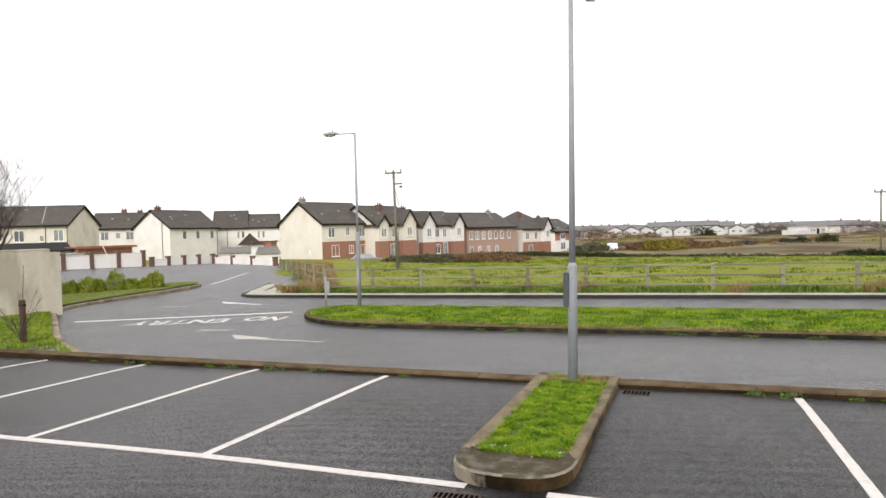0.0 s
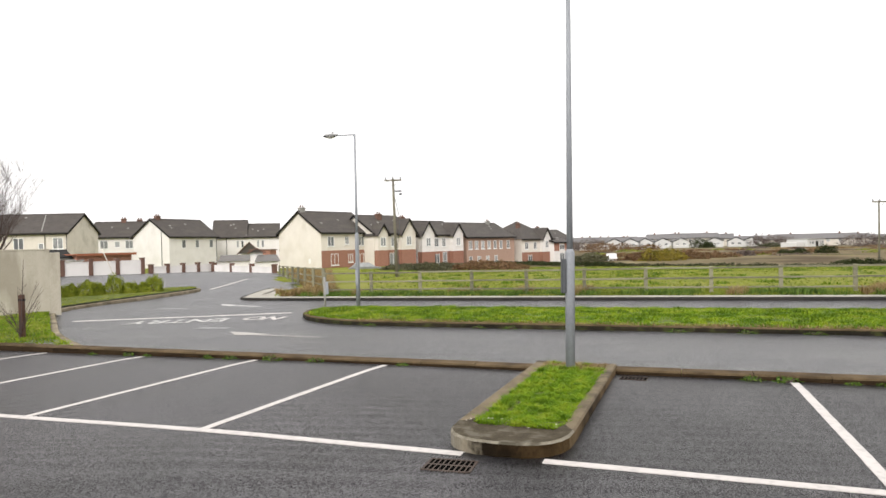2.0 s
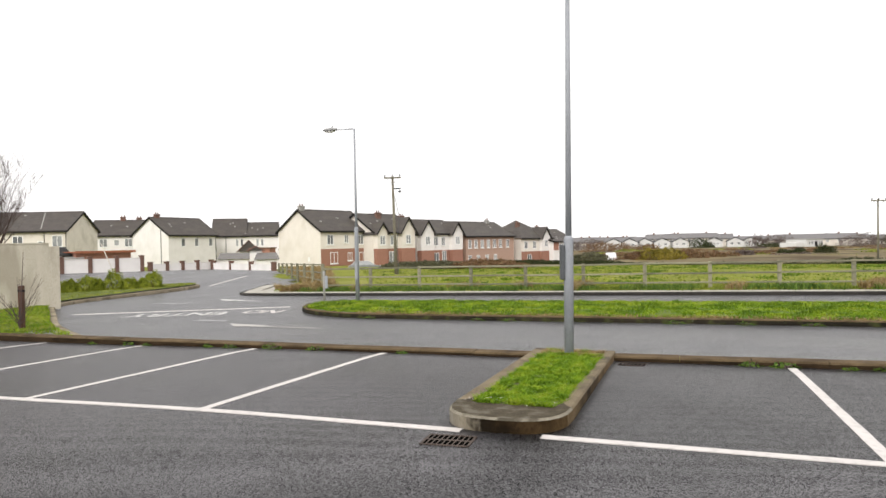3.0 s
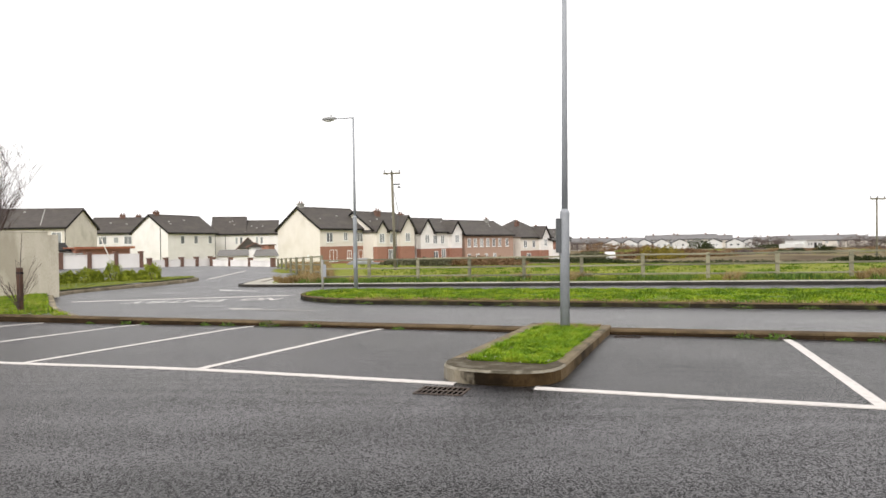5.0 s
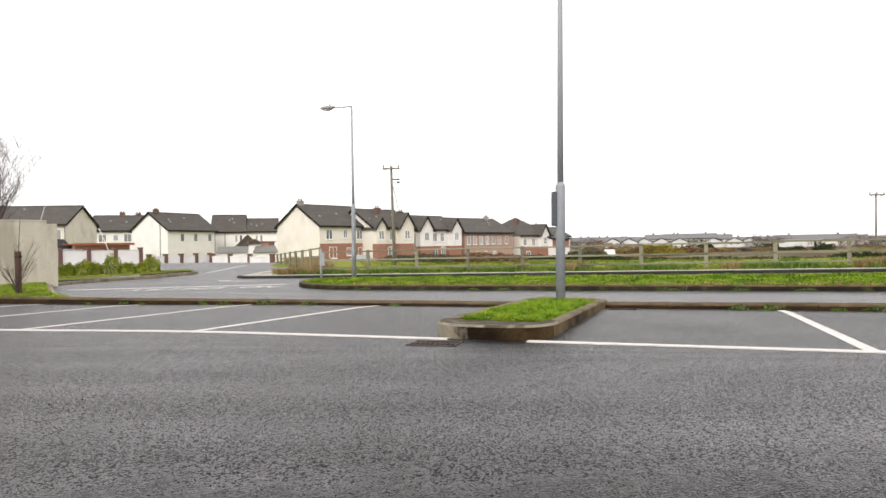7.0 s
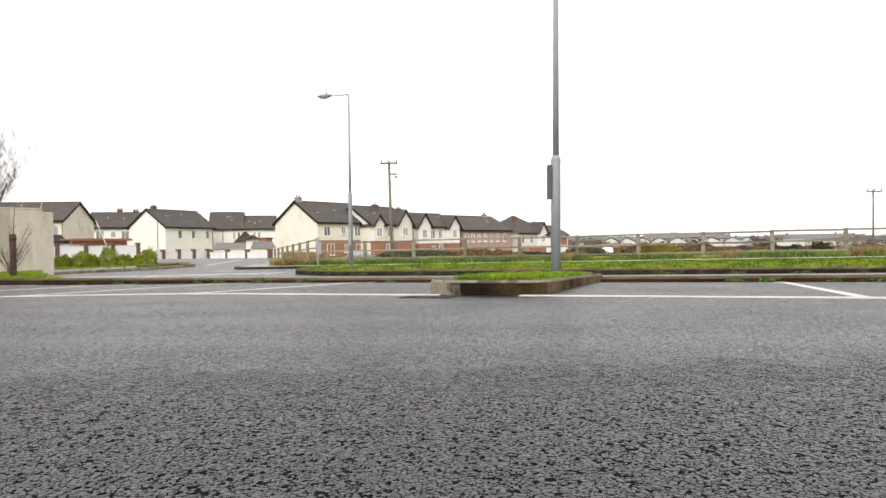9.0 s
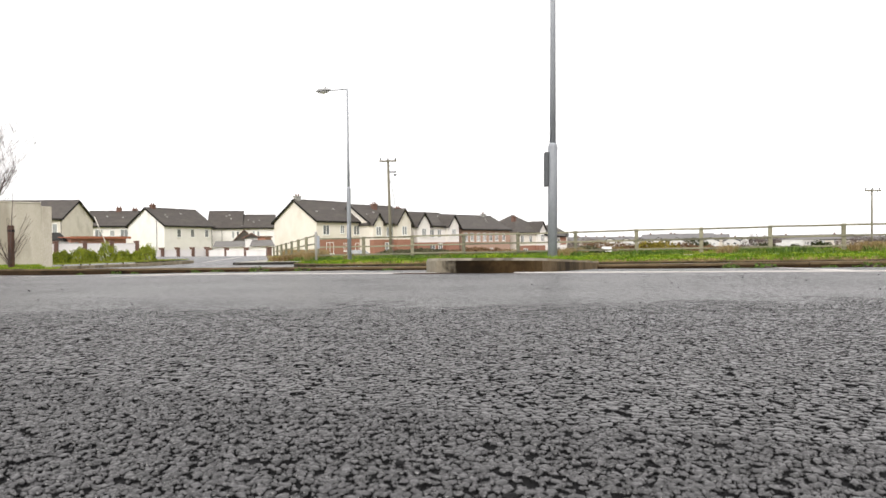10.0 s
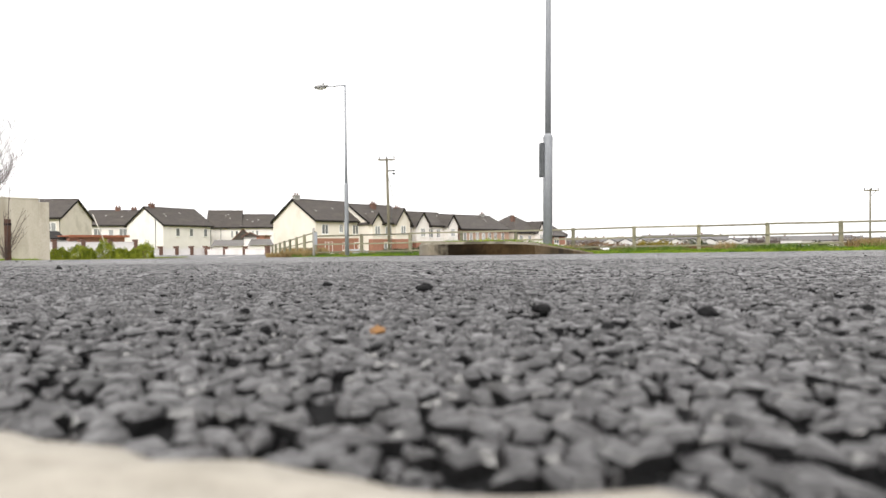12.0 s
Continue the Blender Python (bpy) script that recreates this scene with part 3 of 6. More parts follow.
def curve_pts(ctrl, n=10):
    """Catmull-Rom through plan points."""
    p = [Vector(c) for c in ctrl]
    p = [2 * p[0] - p[1], *p, 2 * p[-1] - p[-2]]
    out = []
    for i in range(1, len(p) - 2):
        for k in range(n):
            t = k / n
            out.append(0.5 * ((2 * p[i]) + (p[i + 1] - p[i - 1]) * t + (2 * p[i - 1] - 5 * p[i] + 4 * p[i + 1] - p[i + 2]) * t * t
                              + (-p[i - 1] + 3 * p[i] - 3 * p[i + 1] + p[i + 2]) * t ** 3))
    out.append(p[-2])
    return out


def kerb_run(name, label, line, top, depth, width, material, step=0.9, top_mat=None):
    """Kerbstones along a plan line: the line is the exposed face, the stones lie to its left."""
    root = thing(name, label, "kerb", kind="structure")
    pts = resample(line, step)
    for a, c in zip(pts, pts[1:]):
        d = (c - a)
        ln = d.length
        d.normalize()
        nrm = Vector((-d.y, d.x))
        jt = 0.003
        lift = random.uniform(-0.003, 0.003)
        prof = [(0, -depth), (0, -0.028), (0.008, -0.008), (0.028, 0.0), (width - 0.012, 0.0), (width, -0.012), (width, -depth)]
        vs = []
        for s in (jt, ln - jt):
            q = a + d * s
            zt = top(q.x, q.y) + lift
            vs += [(q.x + nrm.x * o, q.y + nrm.y * o, zt + h) for o, h in prof]
        k = len(prof)
        fs = [(i, i + 1, k + i + 1, k + i) for i in range(k - 1)] + [tuple(range(k))[::-1], tuple(range(k, 2 * k))]
        ob = obj("kerbstone", vs, fs, material, root)
        # paler top against darkened face: part wear, part painted light
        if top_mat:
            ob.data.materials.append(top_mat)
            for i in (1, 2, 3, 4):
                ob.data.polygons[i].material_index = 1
    return root


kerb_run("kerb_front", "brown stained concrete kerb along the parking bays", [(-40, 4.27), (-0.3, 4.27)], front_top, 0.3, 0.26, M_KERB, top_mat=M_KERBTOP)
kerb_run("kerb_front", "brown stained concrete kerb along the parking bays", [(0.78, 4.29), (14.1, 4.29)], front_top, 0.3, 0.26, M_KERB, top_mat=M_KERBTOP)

MED_F, MED_B = 10.0, 13.75
median_line = [Vector((30, MED_F)), Vector((-5.5, MED_F))] + curve_pts([(-6.2, 10.04), (-7.5, 10.32), (-8.7, 11.05), (-9.45, 12.15), (-9.6, 13.1), (-9.1, 13.65), (-8.4, MED_B)]) + [Vector((30, MED_B))]


def med_top(x, y):
    return -0.217 + 0.006 * x + (0.03 + 0.003 * x) * (y - 10) / 3.75


def med_soil(x, y):
    """The median is domed between its kerbs."""
    u = max(0.0, min(1.0, (y - 10.14) / 3.47))
    return med_top(x, y) + 0.13 * u * (1 - u) * smooth01((x + 9.6) / 3.5)


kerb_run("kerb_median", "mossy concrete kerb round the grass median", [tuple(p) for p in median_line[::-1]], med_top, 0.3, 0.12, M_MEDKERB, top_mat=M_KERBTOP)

LEFT_EDGE = curve_pts([(-9.7, 4.5), (-12.4, 6.1), (-15.6, 8.5), (-19.0, 11.1), (-20.6, 12.8), (-21.6, 15.1), (-22.3, 17.9), (-22.8, 20.9), (-23.6, 23.4), (-24.6, 24.3), (-25.5, 23.8), (-26.2, 22.0)])


def verge_soil(x, y):
    return left_top(x, y) + 0.07 * smooth01((-x - 11) / 3)


def left_top(x, y):
    return base(x) - 0.13 + 0.08 * smooth01((y * -1 + 9) / 4) - 0.07 * smooth01((y - 9) / 8)


kerb_run("kerb_verge", "worn grey kerb curving round the grass verge", [tuple(p) for p in LEFT_EDGE], left_top, 0.3, 0.2, M_VERGEKERB)

PATH_EDGE = curve_pts([(-19.6, 24.2), (-18.5, 21.8), (-17.5, 19.7), (-16.95, 18.5), (-16.3, 18.0), (-15.0, 17.9), (-13.5, 17.9)]) + [Vector((30, 17.9))]


def path_top(x, y):
    return road_z(x, y) + 0.115


kerb_run("kerb_path", "dark wet kerb edge of the pale concrete path", [tuple(p) for p in PATH_EDGE], path_top, 0.3, 0.1, M_PATHKERB)

pavement = thing("pavement", "pale concrete footpath of cast slabs beside the road", "footpath", kind="structure")


def slab_strip(line, inset, width, top, step, material, root, name):
    pts = resample(line, step)
    for a, c in zip(pts, pts[1:]):
        d = (c - a)
        ln = d.length
        d.normalize()
        nrm = Vector((-d.y, d.x))
        vs = []
        for s in (0.006, ln - 0.006):
            q = a + d * s
            for o, h in ((inset, -0.2), (inset, 0.0), (inset + width, 0.005), (inset + width, -0.2)):
                vs.append((q.x + nrm.x * o, q.y + nrm.y * o, top(q.x, q.y) + h))
        obj(name, vs, [(0, 1, 5, 4), (1, 2, 6, 5), (2, 3, 7, 6), (3, 2, 1, 0), (4, 5, 6, 7)], material, root)


slab_strip([tuple(p) for p in PATH_EDGE if p.y < 23.6], 0.104, 0.62, path_top, 2.0, M_PATH, pavement, "slab")


corner = [(-16.25, 18.64), (-14.9, 18.64), (-15.85, 19.9), (-17.8, 23.3), (-18.2, 23.3), (-17.1, 21.0)]
bm = bmesh.new()
lo, hi = ([bm.verts.new((x, y, path_top(x, y) + dz)) for x, y in corner] for dz in (-0.2, -0.004))
bm.faces.new(hi)
for k in range(len(corner)):
    bm.faces.new((lo[k], lo[(k + 1) % len(corner)], hi[(k + 1) % len(corner)], hi[k]))
bmesh.ops.triangulate(bm, faces=bm.faces[:])
part("slab", bm, M_PATH, pavement)


# ------------------------------------------------------------------ grass beds
def bed(name, label, poly, top, material=M_SOIL, cuts=()):
    """A raised soil bed filling a plan polygon."""
    bm = bmesh.new()
    vs = [bm.verts.new((x, y, top(x, y))) for x, y in poly]
    f = bm.faces.new(vs)
    if f.normal.z < 0:
        f.normal_flip()
    bm.normal_update()
    for cut, axis in [(c, (0, 1, 0)) for c in cuts] + [(c, (1, 0, 0)) for c in (-18, -16, -14, -12.5, -11, -9, -8, -7, -6) if cuts]:
        bmesh.ops.bisect_plane(bm, geom=bm.verts[:] + bm.edges[:] + bm.faces[:], plane_co=(cut * axis[0], cut * axis[1], 0), plane_no=axis)
    for v in bm.verts:
        v.co.z = top(v.co.x, v.co.y)
    bmesh.ops.triangulate(bm, faces=bm.faces[:])
    ob = part(name, bm, material, None)
    return tagged(ob, label, "grass", kind="structure")


bed("median_bed", "bright green mown grass on the road median", [(p.x, p.y) for p in [Vector((30, 10.14)), Vector((-5.5, 10.14))]
    + curve_pts([(-6.2, 10.18), (-7.42, 10.45), (-8.58, 11.15), (-9.3, 12.2), (-9.45, 13.05), (-9.05, 13.52), (-8.4, 13.61)]) + [Vector((30, 13.61))]],
    lambda x, y: med_soil(x, y) - 0.01, cuts=(10.4, 10.7, 11.1, 11.6, 12.1, 12.6, 13.0))
verge_poly = [(p.x - 0.17, p.y - 0.1) for p in LEFT_EDGE] + [(-26.8, 19), (-28.5, 13), (-60, 9), (-60, 4.42), (-9.9, 4.42)]
bed("verge_bed", "green grass verge below the concrete wall", verge_poly, lambda x, y: verge_soil(x, y) - 0.012, cuts=(5.5, 7, 9, 11, 13, 15, 17, 19, 21))


def blades(name, label, xy, zf, h, w, material, lean=0.5, category="grass", tuft=0.0):
    """Many bent blades, two faces each."""
    n = len(xy)
    rng = np.random.default_rng(len(name) * 131 + n)
    z = np.array([zf(x, y) for x, y in xy])
    ang = rng.uniform(0, 2 * np.pi, n)
    hh = rng.uniform(h[0], h[1], n)
    if tuft:
        hh *= np.array([max(0.35, 1 + 1.3 * noise.noise(Vector((x * tuft, y * tuft, 5)))) for x, y in xy])
    ww = w * rng.uniform(0.6, 1.3, n)
    ln = rng.uniform(0.1, lean, n) * hh
    da = rng.uniform(0, 2 * np.pi, n)
    p = np.stack([xy[:, 0], xy[:, 1], z - 0.01], 1)
    side = np.stack([np.cos(ang), np.sin(ang), 0 * ang], 1) * ww[:, None] * 0.5
    bend = np.stack([np.cos(da), np.sin(da), 0 * da], 1) * ln[:, None]
    up = np.stack([0 * hh, 0 * hh, hh], 1)
    v = np.stack([p - side, p + side, p + bend * 0.35 + up * 0.6 + side * 0.8, p + bend * 0.35 + up * 0.6 - side * 0.8, p + bend + up], 1).reshape(-1, 3)
    i = np.arange(n)[:, None] * 5
    tris = np.concatenate([i + np.array([[0, 1, 2]]), i + np.array([[0, 2, 3]]), i + np.array([[3, 2, 4]])], 0)
    ob = tri_mesh(name, v, tris, material)
    return tagged(ob, label, category, kind="stuff")


def scatter(n, x0, x1, y0, y1, test=None, seed=1, patch=0.0, scale=0.8):
    rng = np.random.default_rng(seed)
    out = []
    while len(out) < n:
        x, y = rng.uniform(x0, x1), rng.uniform(y0, y1)
        if test and not test(x, y):
            continue
        if patch and noise.noise(Vector((x * scale, y * scale, seed))) * 0.5 + 0.5 < patch * rng.uniform(0, 1):
            continue
        out.append((x, y))
    return np.array(out)


med_in = [(30, 10.1), (-5.5, 10.1), (-7.4, 10.42), (-8.6, 11.1), (-9.32, 12.2), (-9.45, 13.1), (-8.4, 13.65), (30, 13.65)]
blades("median_grass", "bright green mown grass on the road median", scatter(90000, -9.8, 9.5, 10.08, 13.66, lambda x, y: poly_inside(x, y, med_in), 3, 0.9, 1.1),
       lambda x, y: med_soil(x, y), (0.015, 0.05), 0.018, M_BLADE, 2.2, tuft=2.5)
blades("verge_grass", "green grass on the verge below the wall", scatter(40000, -30, -9.5, 4.4, 25, lambda x, y: poly_inside(x, y, verge_poly), 4, 0.8, 0.9),
       lambda x, y: verge_soil(x, y), (0.02, 0.06), 0.02, M_VERGE, 1.1)


blades("near_verge_grass", "bright green grass on the verge by the kerb corner", scatter(26000, -19, -9.6, 4.42, 11.2, lambda x, y: poly_inside(x, y, verge_poly), 14, 0.6, 1.2),
       lambda x, y: verge_soil(x, y), (0.02, 0.05), 0.014, M_BLADE, 2.0, tuft=3.0)


def behind_path(x, y):
    return not poly_inside(x, y, PAVED) and y > 18.62


blades("fence_grass", "long mixed green grass growing along the fence", scatter(34000, -22, 10, 18.5, 22.5, behind_path, 5, 0.9, 0.7),
       lambda x, y: land(x, y), (0.04, 0.15), 0.03, M_ROUGH, 1.2)
blades("dead_weeds", "brown dead weeds and dry grass along the fence", scatter(8000, -20, 10, 18.7, 20.6, lambda x, y: behind_path(x, y) and noise.noise(Vector((x * 0.8, y * 0.5, 9))) > (0.36 if x > -13 else -0.1), 6),
       lambda x, y: land(x, y), (0.12, 0.42), 0.025, M_DEAD, 0.9, "weeds")
blades("dry_bank_grass", "tall straw coloured grass on the corner bank", scatter(9000, -32, -12.2, 18.6, 42, lambda x, y: not poly_inside(x, y, PAVED) and not poly_inside(x - 1.2, y - .6, PAVED) and x < -12.6 - 0.6 * (y - 19.5), 16),
       lambda x, y: land(x, y), (0.18, 0.6), 0.035, M_DEAD, 0.9, "grass")
blades("field_grass", "tufts of rough pasture grass across the field", scatter(52000, -34, 42, 21.5, 74, lambda x, y: not poly_inside(x, y, PAVED) and x < 12 + y * 0.35 and x > -y * 0.55 and y + 0.286 * x < 68.6, 7, 0.9, 0.25),
       lambda x, y: land(x, y) + 0.02, (0.02, 0.07), 0.09, M_ROUGH, 2.2)


def clumps(n, per, spread, x0, x1, y0, y1, test, seed):
    c = scatter(n, x0, x1, y0, y1, test, seed)
    rng = np.random.default_rng(seed)
    return np.repeat(c, per, 0) + rng.normal(0, spread, (n * per, 2))


blades("field_tussocks", "dark green tussocks dotted over the pasture", clumps(230, 40, 0.22, -30, 40, 21.5, 74, lambda x, y: not poly_inside(x, y, PAVED) and x < 12 + y * 0.35 and x > -y * 0.5 and y + 0.286 * x < 67, 31),
       lambda x, y: land(x, y), (0.05, 0.2), 0.07, M_CLUMP, 0.9)
blades("path_weeds", "dark green weeds along the back of the path", clumps(210, 60, 0.18, -14, 10, 18.75, 19.5, lambda x, y: x < -3 or noise.noise(Vector((x * 0.5, 1, 4))) > -0.15, 32),
       lambda x, y: land(x, y), (0.06, 0.3), 0.03, M_WEED, 0.9, "weeds")
blades("median_clumps", "darker clumps in the median grass", clumps(130, 40, 0.12, -9, 9.5, 10.25, 13.5, lambda x, y: poly_inside(x, y, med_in), 33),
       lambda x, y: med_soil(x, y), (0.04, 0.1), 0.02, M_CLUMP, 1.0)
blades("median_edge_grass", "dry brown grass along the median kerb", scatter(2200, -6.5, 9.5, 10.07, 10.2, None, 34, 0.8, 1.5),
       lambda x, y: med_top(x, y), (0.03, 0.09), 0.016, M_DEAD, 1.2)


# ------------------------------------------------------------------ kerbed island with the lamp column
def isl_top(x, y):
    return 0.121 - 0.037 * y


def island_outline(inset, front):
    """Plan outline of the island, rounded at the car park end."""
    l, r = -0.305 + inset, 0.79 - inset * 0.75
    yb = 4.5 - (0.02 if inset else 0)
    out = [(l - 0.075 * (1 - inset), yb), (l, 0.62 + front)]
    cx, hw = (l + r) / 2, (r - l) / 2
    for k in range(1, 12):
        a = math.pi - math.pi * k / 12
        s = math.sin(a)
        c = math.cos(a)
        out.append((cx + hw * math.copysign(abs(c) ** 0.75, c), 0.62 + front - (0.58 - inset * 0.4 - front * 0.25) * abs(s) ** 0.8))
    out += [(r, 0.62 + front), (r + 0.012, yb)]
    return out


island = thing("kerb_island", "rounded stained concrete island with grass between the bays", "traffic island", kind="structure")
bm = bmesh.new()
rim = island_outline(0.0, 0.0)
lip = island_outline(0.02, 0.0)
inn = island_outline(0.17, 0.22)
loops = []
midr = island_outline(0.07, 0.03)
for ring, dz in ((rim, -0.5), (rim, -0.022), (lip, 0.0), (midr, 0.0), (inn, -0.006), (inn, -0.08)):
    loops.append([bm.verts.new((x, y, isl_top(x, y) + dz)) for x, y in ring])
for a, c in zip(loops, loops[1:]):
    for i in range(len(a) - 1):
        bm.faces.new((a[i], a[i + 1], c[i + 1], c[i]))
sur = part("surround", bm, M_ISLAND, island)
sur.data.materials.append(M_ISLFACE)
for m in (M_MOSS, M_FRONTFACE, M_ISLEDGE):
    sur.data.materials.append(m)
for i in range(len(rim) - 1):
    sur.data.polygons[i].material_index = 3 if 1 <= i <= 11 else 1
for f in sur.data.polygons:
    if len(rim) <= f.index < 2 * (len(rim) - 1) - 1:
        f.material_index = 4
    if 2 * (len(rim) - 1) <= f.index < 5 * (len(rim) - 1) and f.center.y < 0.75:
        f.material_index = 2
bm = bmesh.new()
bm.faces.new([bm.verts.new((x, y, isl_top(x, y) - 0.012)) for x, y in inn])
part("soil", bm, M_MOSS, island)
blades("island_grass", "short bright green grass on the island", scatter(76000, -0.28, 0.8, 0.6, 4.3, lambda x, y: poly_inside(x + 0.04 * noise.noise(Vector((x * 4, y * 4, 7))), y, inn) and not (y > 3.95 and noise.noise(Vector((x * 5, y * 5, 2))) > -0.25), 8, 0.25, 4.0),
       lambda x, y: isl_top(x, y) - 0.02, (0.02, 0.055), 0.007, M_ISLGRASS, 1.9, tuft=9.0)
blades("island_dry_grass", "dry straw grass round the lamp column foot", scatter(2600, -0.3, 0.75, 3.75, 4.42, lambda x, y: poly_inside(x, y, inn), 9),
       lambda x, y: isl_top(x, y) - 0.02, (0.025, 0.065), 0.009, M_DEAD, 2.0)


rf = np.random.default_rng(17)
n = 34
fx, fy = rf.uniform(-0.22, 0.62, n), np.abs(rf.normal(0.0, 0.09, n))
fy = 0.78 - fy + 0.05 * np.sin(fx * 9)
a, r = rf.uniform(0, 6.28, n), rf.uniform(0.006, 0.022, n)
fz = np.array([isl_top(x, y) for x, y in zip(fx, fy)]) + 0.002
corner_pts = [np.stack([fx + r * np.cos(a + t) * q, fy + r * np.sin(a + t), fz + h], 1) for t, q, h in ((0, 1, 0), (1.7, 0.6, 0.007), (3.1, 1, 0.002), (4.6, 0.5, 0.006))]
v = np.stack(corner_pts, 1).reshape(-1, 3)
tagged(tri_mesh("dry_flakes", v, np.arange(n)[:, None] * 4 + np.array([[0, 1, 2, 3]]), M_FLAKE), "pale dry flakes scattered on the island edge", "litter", kind="stuff")


# ------------------------------------------------------------------ painted lines
def strip(name, label, a, c, width, zf, material, lift=0.005, step=0.5, ragged=0.004):
    a, c = Vector(a), Vector(c)
    d = c - a
    ln = d.length
    d.normalize()
    nrm = Vector((-d.y, d.x)) * width / 2
    k = max(2, int(ln / step))
    vs, fs = [], []
    for i in range(k + 1):
        q = a + d * ln * i / k
        for s in (-1, 1):
            e = q + nrm * s * (1 + random.uniform(-1, 1) * ragged / width)
            vs.append((e.x, e.y, zf(e.x, e.y) + lift))
    low = len(vs)
    vs += [(x, y, z - lift - 0.002) for x, y, z in vs]
    for i in range(k):
        fs.append((2 * i, 2 * i + 2, 2 * i + 3, 2 * i + 1))
        fs.append((2 * i, low + 2 * i, low + 2 * i + 2, 2 * i + 2))
        fs.append((2 * i + 1, 2 * i + 3, low + 2 * i + 3, low + 2 * i + 1))
    return tagged(obj(name, vs, fs, material), label, "road marking", kind="structure")


W = 0.1
for x in (-15.5, -13.0, -10.45, -7.87, -5.3, -2.8, 3.04, 5.55, 8.05, 10.55):
    strip("bay_line", "white painted parking bay line on asphalt", (x, 0.03), (x, 4.22), W, car_z, M_PAINT, step=0.2)
strip("bay_line", "white painted line closing the parking bays", (-20, 0.0), (-0.05, 0.03), W, car_z, M_PAINT, 0.008, step=0.2)
strip("bay_line", "white painted line closing the parking bays", (0.63, 0.035), (14, 0.055), W, car_z, M_PAINT, 0.008, step=0.2)
strip("stop_line", "worn white line across the junction", (-16.4, 9.68), (-13.8, 11.12), 0.2, road_z, M_PAINT, 0.008)
strip("stop_line", "worn white line across the junction", (-13.8, 11.12), (-12.2, 12.02), 0.2, road_z, M_PAINT, 0.008)
strip("stop_line", "worn white line across the junction", (-12.2, 12.02), (-10.5, 12.99), 0.2, road_z, M_PAINT, 0.008)
strip("centre_line", "white centre line on the estate road", (-23.9, 24.6), (-27.4, 32.5), 0.15, road_z, M_PAINT, 0.02)
strip("faded_mark", "almost worn away white road marking", (-10.6, 8.7), (-9.6, 8.8), 0.35, road_z, M_GHOST, 0.008)
strip("faded_mark", "almost worn away white road marking", (-17.3, 14.0), (-15.8, 14.1), 0.3, road_z, M_GHOST, 0.008)


def flat_shape(name, label, pts, zf, material, lift=0.008):
    bm = bmesh.new()
    bm.faces.new([bm.verts.new((x, y, zf(x, y) + lift)) for x, y in pts])
    bmesh.ops.triangulate(bm, faces=bm.faces[:])
    return tagged(part(name, bm, material, None), label, "road marking", kind="structure")


flat_shape("arrow_marking", "white painted direction arrow on the road", [(-8.9, 7.95), (-8.0, 7.0), (-7.75, 7.15), (-5.75, 7.05), (-5.75, 7.2), (-7.5, 7.33), (-7.3, 7.5)], road_z, M_ARROW)
flat_shape("arrow_marking", "white painted direction arrow on the road", [(-16.0, 16.1), (-15.3, 15.35), (-14.9, 15.3), (-13.2, 14.95), (-13.2, 15.05), (-14.7, 15.42), (-14.6, 15.6)], road_z, M_WORN)


def road_word(word, at, ang, length, height, material, label, bold=0.0):
    cu = bpy.data.curves.new("word", 'FONT')
    cu.body = word
    cu.extrude = 0.0
    cu.offset = bold
    tmp = bpy.data.objects.new("word", cu)
    scene.collection.objects.link(tmp)
    dg = bpy.context.evaluated_depsgraph_get()
    me = bpy.data.meshes.new_from_object(tmp.evaluated_get(dg))
    bpy.data.objects.remove(tmp)
    xs = [v.co.x for v in me.vertices]
    ys = [v.co.y for v in me.vertices]
    sx, sy = length / (max(xs) - min(xs)), height / (max(ys) - min(ys))
    ca, sa = math.cos(radians(ang)), math.sin(radians(ang))
    for v in me.vertices:
        x, y = (v.co.x - min(xs)) * sx, (v.co.y - min(ys)) * sy
        wx, wy = at[0] + ca * x - sa * y, at[1] + sa * x + ca * y
        v.co = (wx, wy, road_z(wx, wy) + 0.01)
    me.materials.clear()
    me.materials.append(material)
    return tagged(new("road_lettering", me), label, "road marking", kind="structure")


road_word("NO", (-9.85, 11.85), 190, 1.2, 0.95, M_PAINT, "white painted road word NO", 0.03)
road_word("ENTRY", (-11.5, 11.15), 204, 2.95, 0.95, M_WORN, "worn white painted road word ENTRY", 0.02)


